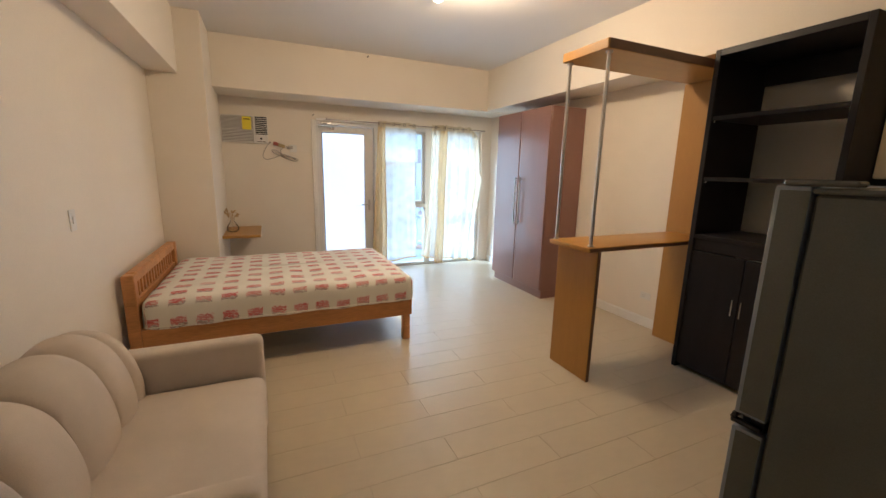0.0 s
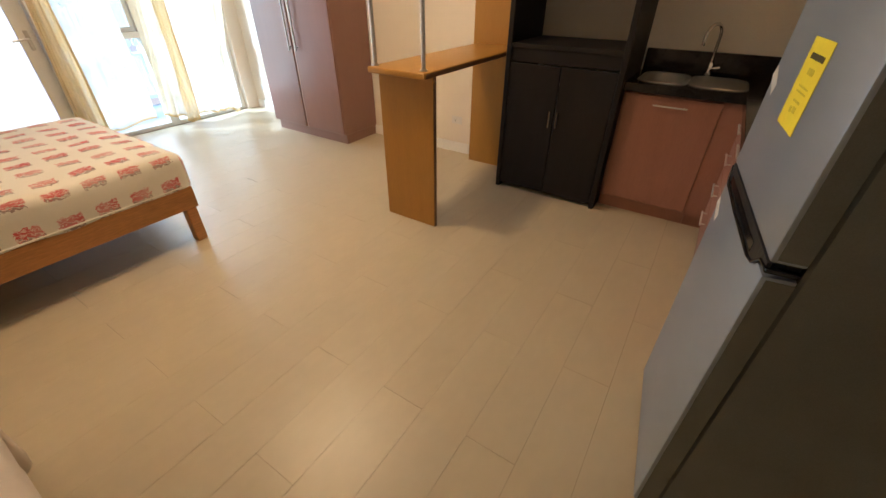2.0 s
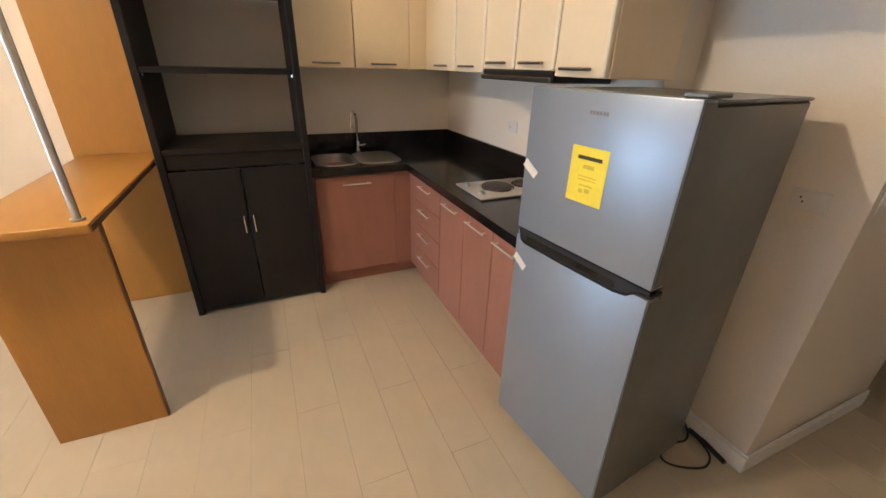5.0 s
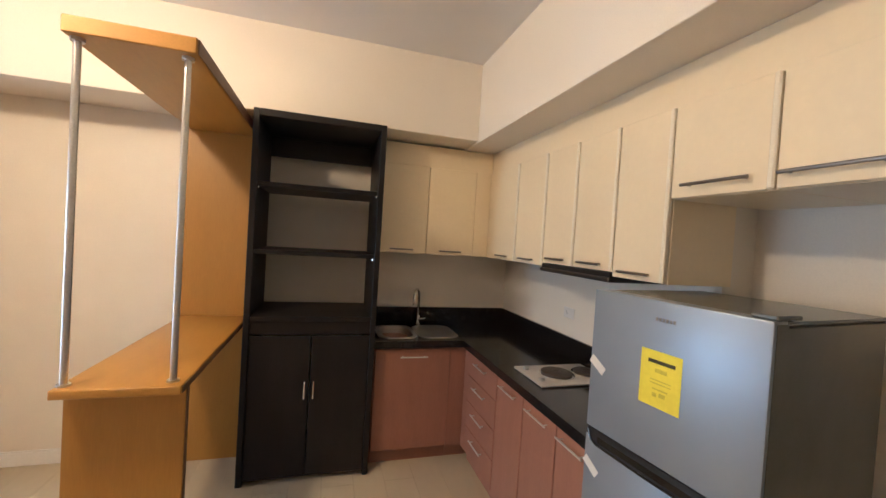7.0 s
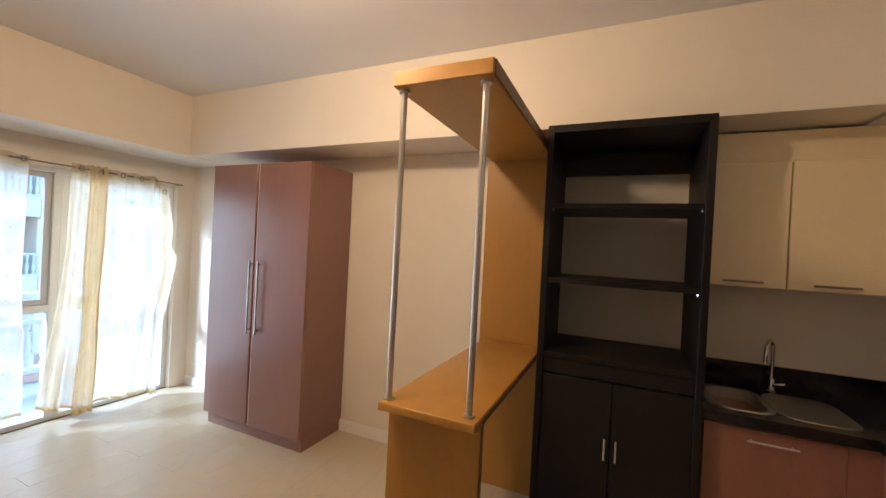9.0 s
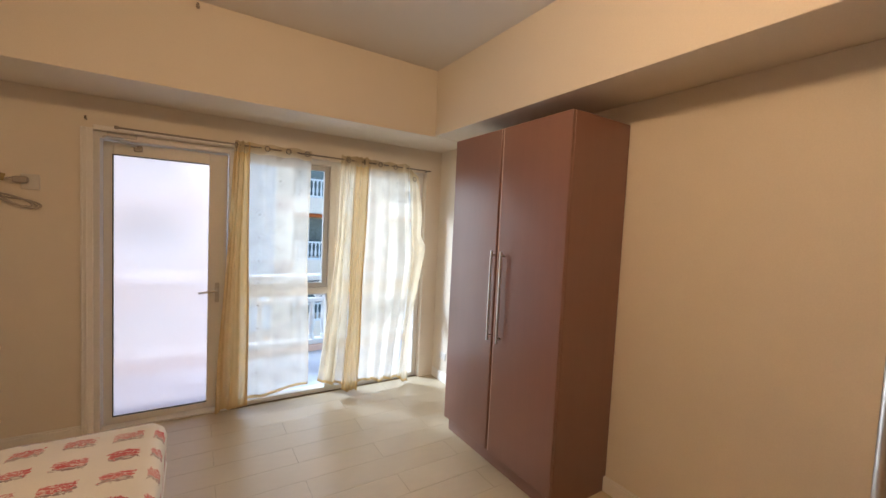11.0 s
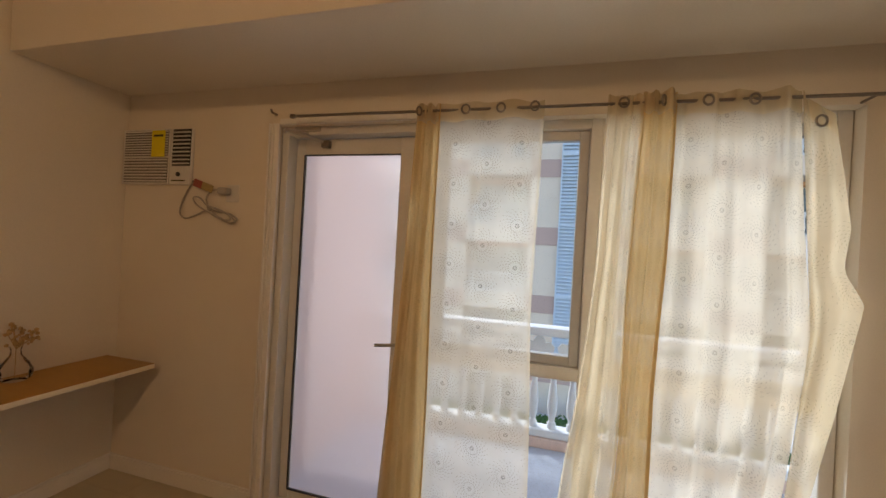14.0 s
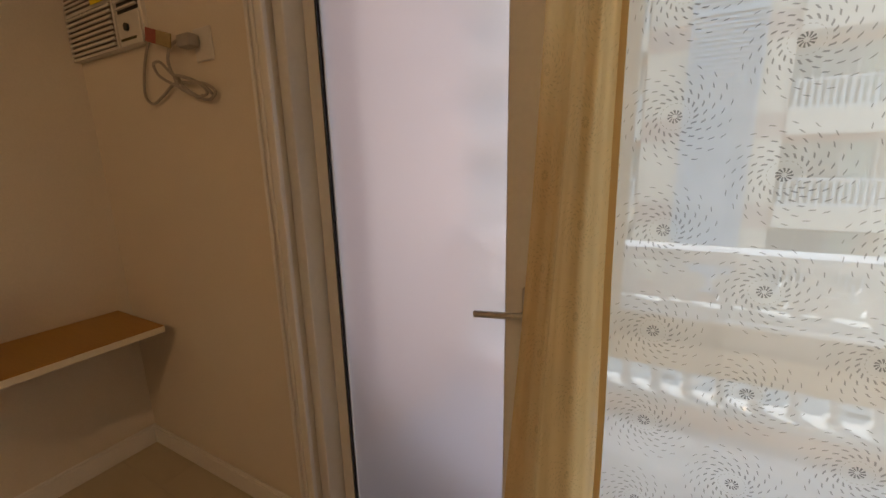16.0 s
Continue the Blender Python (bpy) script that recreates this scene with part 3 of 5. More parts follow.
def base_unit(name, label, x0, x1, y0, y1, fronts, face, group="kitchen base units"):
    """face 'w': front looks to -x at x0; face 'n': front looks to +y at y1. fronts: list of (a, b, z0, z1)."""
    u = thing(name, label, "kitchen cabinet", group=group)
    t = 0.018
    if face == "w":
        part("body", box(x0 + t + 0.001, x1, y0, y1, 0.10, 0.853, 0.002), M_KLAM, u)
        part("plinth", box(x0 + 0.055, x1, y0, y1, 0, 0.10, 0.001), M_KLAM, u)
    else:
        part("body", box(x0, x1, y0, y1 - t - 0.001, 0.10, 0.853, 0.002), M_KLAM, u)
        part("plinth", box(x0, x1, y0, y1 - 0.055, 0, 0.10, 0.001), M_KLAM, u)
    kind = "drawer" if len(fronts) > 2 else "door"
    for a, b, z0, z1 in fronts:
        if face == "w":
            d = part(kind, box(x0, x0 + t, a, b, z0, z1, 0.003), M_KLAM, u)
            bar_handle(d, (x0, (a + b) / 2 - 0.10, z1 - 0.055), (x0, (a + b) / 2 + 0.10, z1 - 0.055), (-0.025, 0, 0), 0.005)
        else:
            d = part(kind, box(a, b, y1 - t, y1, z0, z1, 0.003), M_KLAM, u)
            h = min(0.10, (b - a) / 2 - 0.03)
            bar_handle(d, ((a + b) / 2 - h, y1, z1 - 0.045), ((a + b) / 2 + h, y1, z1 - 0.045), (0, 0.025, 0), 0.005)
    return u


su = base_unit("sink_unit", "rosewood laminate sink cabinet with one door", 3.41, XK - 0.01, 0.99, 1.575, [(1.005, 1.56, 0.11, 0.84)], "w")
part("filler", box(3.414, 3.44, 0.868, 1.0035, 0.10, 0.853, 0.001), M_KLAM, su)
part("plinth", box(3.465, 3.60, 0.80, 0.989, 0, 0.0995, 0.001), M_KLAM, su)
zs = [0.11, 0.30, 0.485, 0.67, 0.84]
dru = base_unit("drawer_unit", "rosewood laminate kitchen unit with four drawers", 2.835, 3.40, YS + 0.01, 0.885, [(2.84, 3.33, a, b - 0.005) for a, b in zip(zs, zs[1:])], "n")
part("filler", box(3.333, 3.4135, 0.862, 0.883, 0.10, 0.853, 0.001), M_KLAM, dru)
for a, b in ((2.505, 2.833), (2.19, 2.503), (1.935, 2.188)):
    base_unit("base_cabinet", "rosewood laminate base cabinet with bar handle", a, b, YS + 0.01, 0.885, [(a + 0.003, b - 0.003, 0.11, 0.84)], "n")


def wall_unit(label, a, b, z0, z1, depth_from, front, face, handle_z):
    u = thing("wall_cabinet", label, "kitchen cabinet", group="kitchen wall units")
    t, e = 0.020, 0.022
    mid_ = (a + b) / 2
    if face == "n":
        part("body", box(a, b, depth_from, front - t - 0.001, z0, z1, 0.002), M_CREAM, u)
        d = part("door", box(a + e, b - 0.002, front - t, front, z0 + 0.002, z1 - 0.002, 0.002), M_CREAM, u)
        for p, q in ((a + 0.002, a + e),):
            part("edge_strip", box(p, q, front - t, front + 0.006, z0 + 0.002, z1 - 0.002, 0.005), M_CREAME, d, "pale bevelled edge strip")
        h = min(0.085, (b - a) / 2 - 0.04) if z1 - z0 > 0.5 else 0.12
        bar_handle(d, (mid_ - h, front, z0 + handle_z), (mid_ + h, front, z0 + handle_z), (0, 0.025, 0), 0.006, M_BRONZE)
    else:
        part("body", box(front + t + 0.001, depth_from, a, b, z0, z1, 0.002), M_CREAM, u)
        d = part("door", box(front, front + t, a + 0.0008, b - 0.0008, z0 + 0.002, z1 - 0.002, 0.003), M_CREAM, u)
        bar_handle(d, (front, mid_ - 0.09, z0 + handle_z), (front, mid_ + 0.09, z0 + handle_z), (-0.025, 0, 0), 0.006, M_BRONZE)
    return u


UZ0, UZ1, UF = 1.52, 2.20, 0.68
for a, b in ((0.80, 1.185), (1.19, 1.575)):
    wall_unit("cream laminate wall cabinet above the sink", a, b, UZ0, UZ1, XK - 0.005, 3.64, "w", 0.03)
lab = "cream laminate wall cabinet with pale door edges"
for a, b, z0 in ((3.126, 3.50, UZ0), (2.757, 3.124, UZ0), (2.452, 2.755, UZ0 + 0.02), (2.150, 2.450, UZ0 + 0.02), (1.860, 2.148, UZ0)):
    wall_unit(lab, a, b, z0, UZ1, YS + 0.005, UF, "n", 0.03)
for a, b in ((1.492, 1.858), (1.215, 1.490)):
    wall_unit("cream flap cabinet above the refrigerator", a, b, 1.848, UZ1, YF + 0.005, UF, "n", 0.045)
ff = thing("cabinet_filler", "cream filler boards closing the cabinet corner", "filler board")
part("corner_board", box(3.502, 3.665, YS + 0.005, UF - 0.01, UZ0, UZ1, 0.002), M_CREAM, ff)
part("corner_board", box(3.645, XK - 0.005, UF - 0.009, 0.798, UZ0, UZ1, 0.002), M_CREAM, ff)
part("top_board", box(1.215, XK - 0.005, YS + 0.005, UF - 0.03, UZ1 + 0.001, ZB - 0.010, 0.002), M_CREAM, ff)
part("top_board", box(3.67, XK - 0.005, UF - 0.029, 1.575, UZ1 + 0.001, ZB - 0.010, 0.002), M_CREAM, ff)
hood = thing("range_hood", "slim black range hood under the wall cabinets", "range hood")
part("body", box(2.155, 2.752, YS + 0.02, UF + 0.004, 1.492, 1.538, 0.004), M_BLKPL, hood)
part("front_lip", box(2.155, 2.752, UF + 0.0045, UF + 0.016, 1.494, 1.515, 0.003), M_BRONZE, hood)

sk = thing("sink", "stainless steel inset sink with drainboard", "sink")
bm = bmesh.new()


def rrect(x0, x1, y0, y1, r, z, n=6):
    pts = []
    for cx, cy, a0 in ((x1 - r, y1 - r, 0), (x0 + r, y1 - r, 90), (x0 + r, y0 + r, 180), (x1 - r, y0 + r, 270)):
        pts += [(cx + r * math.cos(radians(a0 + 90 * k / n)), cy + r * math.sin(radians(a0 + 90 * k / n)), z) for k in range(n + 1)]
    return pts


def loft(loops, bm=None, cap0=False, cap1=True):
    bm = bm or bmesh.new()
    rings = [[bm.verts.new(p) for p in lp] for lp in loops]
    for a, b in zip(rings, rings[1:]):
        for k in range(len(a)):
            bm.faces.new((a[k], a[(k + 1) % len(a)], b[(k + 1) % len(a)], b[k]))
    if cap0:
        bm.faces.new(rings[0][::-1])
    if cap1:
        bm.faces.new(rings[-1])
    return bm


part("bowl", loft([rrect(3.445, 3.865, 1.235, 1.535, 0.09, ZT + 0.001), rrect(3.450, 3.860, 1.240, 1.530, 0.09, ZT + 0.006), rrect(3.475, 3.835, 1.265, 1.495, 0.08, ZT + 0.004), rrect(3.485, 3.825, 1.275, 1.485, 0.07, ZT - 0.13), rrect(3.52, 3.79, 1.31, 1.45, 0.06, ZT - 0.15)]), M_STEEL, sk)
part("drainboard", loft([rrect(3.445, 3.865, 0.91, 1.233, 0.10, ZT + 0.001), rrect(3.450, 3.860, 0.915, 1.232, 0.10, ZT + 0.006), rrect(3.475, 3.835, 0.945, 1.215, 0.08, ZT + 0.004), rrect(3.49, 3.82, 0.96, 1.20, 0.07, ZT + 0.0015)]), M_STEEL, sk)
part("drain", lathe([(0.04, ZT - 0.151), (0.04, ZT - 0.147), (0.025, ZT - 0.146)], 3.655, 1.38), M_CHROME, sk)
fa = thing("faucet", "tall curved chrome kitchen faucet", "faucet")
fx, fy = 3.895, 1.155
part("base", lathe([(0.026, ZT + 0.001), (0.026, ZT + 0.012), (0.018, ZT + 0.02), (0.018, ZT + 0.075), (0.012, ZT + 0.085)], fx, fy), M_CHROME, fa)
pts = [(fx, fy, ZT + 0.08), (fx, fy, ZT + 0.24)] + [(fx - 0.075 + 0.075 * math.cos(a), fy + 0.5 * (0.075 - 0.075 * math.cos(a)), ZT + 0.24 + 0.075 * math.sin(a)) for a in [math.pi * k / 12 for k in range(1, 13)]] + [(fx - 0.15, fy + 0.075, ZT + 0.195)]
part("spout", tube(pts, 0.0105, None, 12), M_CHROME, fa)
part("lever", tube(((fx, fy - 0.015, ZT + 0.05), (fx - 0.01, fy - 0.06, ZT + 0.06)), 0.006), M_CHROME, fa)

M_IRON = mat("brown_cast_iron", (0.075, 0.06, 0.052), 0.5, 0.3, var=0.2, scale=8, fine=150, bump=0.02)
hb = thing("electric_hob", "two-plate electric hob in a steel tray", "hob")
part("tray", box(2.430, 2.750, 0.365, 0.825, ZT + 0.001, ZT + 0.014, 0.006, None, 2), M_SATIN, hb)
for cx, cy, r in ((2.585, 0.640, 0.088), (2.585, 0.445, 0.072)):
    part("ring", lathe([(r + 0.012, ZT + 0.0145), (r + 0.012, ZT + 0.019), (r + 0.002, ZT + 0.020)], cx, cy, 32), M_CHROME, hb)
    part("hot_plate", lathe([(r, ZT + 0.015), (r, ZT + 0.028), (r - 0.006, ZT + 0.031), (0.022, ZT + 0.031), (0.02, ZT + 0.029)], cx, cy, 32), M_IRON, hb, "dark cast iron hot plate")
for cx, cy in ((2.68, 0.785), (2.50, 0.785)):
    part("knob", lathe([(0.017, ZT + 0.0145), (0.016, ZT + 0.032), (0.012, ZT + 0.034)], cx, cy, 18), M_STEEL, hb)

# ---- refrigerator ----
fr = thing("refrigerator", "silver two-door refrigerator with dark sides and yellow label", "refrigerator", (1.316, 0.904, 0), 6.8)
part("cabinet", box(0.004, 0.561, -0.585, -0.062, 0.03, 1.481, 0.006), M_FRSIDE, fr)
part("top_cover", box(0.0, 0.565, -0.59, -0.058, 1.4815, 1.492, 0.004), M_FRSIDE, fr)
for k, (z0, z1) in enumerate(((0.993, 1.495), (0.060, 0.962))):
    d = part("door", box(0.0, 0.565, -0.0585, 0.0, z0, z1, 0.005, None, 2), M_FRIDGE, fr)
    part("door_side", box(-0.0015, -0.0003, -0.057, -0.010, z0 + 0.008, z1 - 0.008, 0.0003), M_FRSIDE, d, "dark grey door edge")
part("gap", box(0.01, 0.555, -0.055, -0.03, 0.963, 0.992, 0.001), M_BLKPL, fr)
# grip: a dark scoop under the upper door with a glossy lip and a lighter floor
M_GLOSSB = mat("glossy_black_plastic", (0.010, 0.010, 0.011), 0.10, var=0.05, bump=0.0)
bm = bmesh.new()
front = [(0.556, 0.992), (0.538, 0.951), (0.515, 0.942), (0.10, 0.942), (0.062, 0.949), (0.030, 0.979), (0.0, 0.982), (0.0, 0.992)]
fa_, fb_ = [bm.verts.new((x, 0.0022, z)) for x, z in front], [bm.verts.new((x, -0.006, z)) for x, z in front]
bm.faces.new(fa_)
for k in range(len(front)):
    q = (k + 1) % len(front)
    bm.faces.new((fa_[k], fb_[k], fb_[q], fa_[q]))
grip = part("grip", bm, M_BLKPL, fr, "black recessed grip between the doors")
part("lip", tube([(0.552, 0.002, 0.986), (0.535, 0.004, 0.952), (0.510, 0.005, 0.942), (0.32, 0.006, 0.940), (0.105, 0.005, 0.942), (0.066, 0.004, 0.950), (0.034, 0.003, 0.978), (0.0, 0.002, 0.982)], 0.0035, None, 8), M_GLOSSB, grip, "glossy black rounded lip")
part("scoop", box(0.11, 0.505, 0.0024, 0.0034, 0.951, 0.973, 0.0004), M_GLOSSB, grip)
part("hinge_cover", box(0.0, 0.06, -0.12, -0.012, 1.4955, 1.507, 0.004), M_FRSIDE, fr)
part("hinge", box(-0.007, 0.010, -0.055, 0.0025, 0.971, 0.982, 0.004, None, 2), M_GLOSSB, fr)
bdg = new("badge")
bdg.parent = fr
bdg["label"] = "small grey raised badge"
for k, w_ in enumerate((0.008, 0.006, 0.008, 0.008, 0.008, 0.008)):
    part("badge_mark", box(0.245 + 0.0115 * k, 0.245 + 0.0115 * k + w_, 0.0005, 0.002, 1.432, 1.443, 0.0005), M_BRONZE, bdg)
sk2 = part("energy_label", box(0.215, 0.352, 0.0005, 0.0015, 1.168, 1.340, 0.0003), M_YEL, fr, "bright yellow energy label")
part("print_bar", box(0.235, 0.325, 0.0016, 0.0022, 1.302, 1.313, 0), M_INK, sk2, "dark headline bar")
M_INK2 = mat("faint_print", (0.62, 0.52, 0.02), 0.6, var=0.1)
for a, b, z0, z1 in ((0.26, 0.30, 1.275, 1.287), (0.245, 0.315, 1.250, 1.253), (0.245, 0.315, 1.240, 1.243), (0.255, 0.305, 1.222, 1.226), (0.262, 0.282, 1.203, 1.215), (0.29, 0.305, 1.20, 1.212)):
    part("print_bar", box(a, b, 0.0016, 0.0022, z0, z1, 0), M_INK2, sk2)
for x, z in ((0.530, 1.225), (0.530, 0.855)):
    bm = box(-0.036, 0.036, 0.0005, 0.0015, -0.016, 0.016, 0.0003)
    bm.transform(Matrix.Translation((x, 0, z)) @ Matrix.Rotation(radians(-32), 4, "Y"))
    part("tape", bm, M_WHPL, fr, "white packing tape")
for x in (0.05, 0.51):
    for y in (-0.52, -0.10):
        part("foot", tube(((x, y, 0), (x, y, 0.035)), 0.016), M_BLKPL, fr)
cord = thing("power_cord", "black power cord lying on the floor", "cord")
part("cable", tube(smooth([(1.52, 0.24, 0.30), (1.47, 0.205, 0.08), (1.425, 0.20, 0.012), (1.40, 0.25, 0.006), (1.412, 0.33, 0.006), (1.388, 0.42, 0.006), (1.346, 0.425, 0.006), (1.30, 0.367, 0.006), (1.273, 0.29, 0.006), (1.30, 0.221, 0.006), (1.36, 0.197, 0.012), (1.43, 0.19, 0.018)]), 0.005, None, 8), M_BLKPL, cord)
part("plug", tube(((1.43, 0.19, 0.018), (1.35, 0.185, 0.016), (1.25, 0.20, 0.014)), 0.011, None, 8), M_BLKPL, cord, "black moulded plug")


def socket(label, x, y, z, face):
    s = thing("wall_socket", label, "socket", group="wall sockets")
    if face == "n":
        part("plate", box(x - 0.058, x + 0.058, y, y + 0.006, z - 0.036, z + 0.036, 0.003), M_WHPL, s)
        for dx, dz in ((0.008, 0.006), (0.024, 0.006), (0.016, -0.008)):
            part("outlet_slot", box(x + dx - 0.0025, x + dx + 0.0025, y + 0.0062, y + 0.0068, z + dz - 0.004, z + dz + 0.004, 0), M_INK, s)
    elif face == "w":
        part("plate", box(x - 0.006, x, y - 0.058, y + 0.058, z - 0.036, z + 0.036, 0.003), M_WHPL, s)
        for dy, dz in ((0.008, 0.006), (0.024, 0.006), (0.016, -0.008)):
            part("outlet_slot", box(x - 0.0068, x - 0.0062, y + dy - 0.0025, y + dy + 0.0025, z + dz - 0.004, z + dz + 0.004, 0), M_INK, s)
    elif face == "e":
        part("plate", box(x, x + 0.006, y - 0.036, y + 0.036, z - 0.058, z + 0.058, 0.003), M_WHPL, s)
        part("rocker", box(x + 0.0062, x + 0.010, y - 0.012, y + 0.012, z - 0.02, z + 0.02, 0.002), M_WHPL, s)
    return s


socket("cream socket plate beside the refrigerator", 1.364, YF, 1.165, "n").children[0].data.materials[0] = M_WALL
socket("white socket plate low on the wall by the bar", XE, 3.10, 0.315, "w")
socket("white socket plate low beside the wardrobe", XE, 6.10, 0.265, "w")
tagged(socket("white light switch on the sofa wall", XW, 3.17, 1.205, "e"), category="light switch")
sw = thing("wall_switch", "white light switch on the hall corner", "light switch")
part("plate", box(1.204, 1.21, 0.060, 0.132, 1.158, 1.274, 0.003), M_WHPL, sw)
part("rocker", box(1.200, 1.2038, 0.082, 0.110, 1.190, 1.240, 0.002), M_WHPL, sw)
socket("cream socket plate above the worktop", 2.95, YS, 1.20, "n").children[0].data.materials[0] = M_WALL

# ---- sofa ----
sf = thing("sofa", "taupe fabric two-seat sofa with a channelled back", "sofa", (0, 0, 0))


def soft(x0, x1, y0, y1, z0, z1, r, puff=0.0):
    """Upholstered block with well rounded edges and a slightly crowned top."""
    bm = box(x0, x1, y0, y1, z0, z1, r, None, 4)
    if puff:
        bmesh.ops.subdivide_edges(bm, edges=[e for e in bm.edges if e.calc_length() > 0.15], cuts=7, use_grid_fill=True)
        for v in bm.verts:
            if v.co.z > z1 - r * 0.6:
                u, w_ = (v.co.x - x0) / (x1 - x0), (v.co.y - y0) / (y1 - y0)
                v.co.z += puff * (max(0.0, 16 * u * (1 - u) * w_ * (1 - w_))) ** 0.6
    return bm


SX, SYA, SYB = 0.322, 1.475, 2.675
part("base", soft(-0.50, SX - 0.03, SYA + 0.05, SYB - 0.05, 0.09, 0.30, 0.03), M_SOFA, sf)
part("seat_cushion", soft(-0.28, SX, SYA + 0.115, SYB - 0.115, 0.30, 0.445, 0.05, 0.018), M_SOFA, sf)
for y0, y1 in ((SYA, SYA + 0.11), (SYB - 0.11, SYB)):
    part("armrest", soft(-0.50, SX - 0.005, y0, y1, 0.09, 0.636, 0.035), M_SOFA, sf)
part("back_board", soft(-0.55, -0.43, SYA + 0.01, SYB - 0.01, 0.09, 0.70, 0.04), M_SOFA, sf)


def channel(y0, y1, top):
    """One stuffed upright channel of the back: a rounded profile, drawn in towards its two seams."""
    side = smooth([(-0.50, 0, 0.38), (-0.22, 0, 0.38), (-0.192, 0, 0.46), (-0.197, 0, 0.56), (-0.220, 0, 0.66), (-0.262, 0, 0.755), (-0.325, 0, 0.815), (-0.40, 0, 0.835), (-0.475, 0, 0.815), (-0.530, 0, 0.74), (-0.540, 0, 0.58)], 3)
    lp = []
    for k in range(17):
        q = k / 8 - 1
        f = 1 - 0.12 * abs(q) ** 3.4
        lp.append([(-0.40 + (p.x + 0.40) * f, (y0 + y1) / 2 + q * (y1 - y0) / 2, 0.45 + (p.z - 0.45) * (f if p.z > 0.45 else 1) * (top - 0.45) / 0.385) for p in side])
    return loft(lp, None, True, True)


for y0, y1, top in ((1.587, 1.68, 0.80), (1.681, 1.954, 0.835), (1.955, 2.264, 0.845), (2.265, 2.469, 0.83), (2.47, 2.563, 0.80)):
    part("back_channel", channel(y0, y1, top), M_SOFA, sf, "", 60)
for x in (-0.45, 0.23):
    for y in (SYA + 0.10, SYB - 0.10):
        part("leg", tube(((x, y, 0), (x, y, 0.095)), 0.02, None, 12, (0.014, 0.022)), M_EDGE, sf)

# ---- bed ----
bd = thing("bed", "honey pine double bed with slatted headboard", "bed")
BX0, BX1, BY0, BY1 = -0.52, 1.515, 3.625, 5.02
for y in (BY0, BY1 - 0.075):
    part("leg", box(1.435, 1.500, y + (0.008 if y == BY0 else 0.002), y + (0.073 if y == BY0 else 0.067), 0, 0.2345, 0.006), M_BEDW, bd)
    part("post", box(-0.55, -0.475, y, y + 0.075, 0, 0.77, 0.006), M_BEDW, bd)
part("side_rail", box(-0.475, 1.515, BY0 + 0.004, BY0 + 0.042, 0.235, 0.375, 0.004), M_BEDW, bd)
part("side_rail", box(-0.475, 1.515, BY1 - 0.042, BY1 - 0.004, 0.235, 0.375, 0.004), M_BEDW, bd)
part("foot_rail", box(1.475, 1.512, BY0 + 0.0425, BY1 - 0.0425, 0.235, 0.375, 0.004), M_BEDW, bd)
part("top_rail", box(-0.545, -0.48, BY0 + 0.075, BY1 - 0.075, 0.70, 0.775, 0.008), M_BEDW, bd)
part("lower_rail", box(-0.54, -0.485, BY0 + 0.075, BY1 - 0.075, 0.44, 0.58, 0.005), M_BEDW, bd)
for k in range(15):
    y = BY0 + 0.13 + k * (BY1 - BY0 - 0.26) / 14
    part("slat", box(-0.525, -0.50, y - 0.018, y + 0.018, 0.58, 0.70, 0.003), M_BEDW, bd)
for k in range(9):
    x = -0.35 + k * 0.21
    part("bed_slat", box(x - 0.04, x + 0.04, BY0 + 0.05, BY1 - 0.05, 0.345, 0.362, 0.002), M_BEDW, bd)


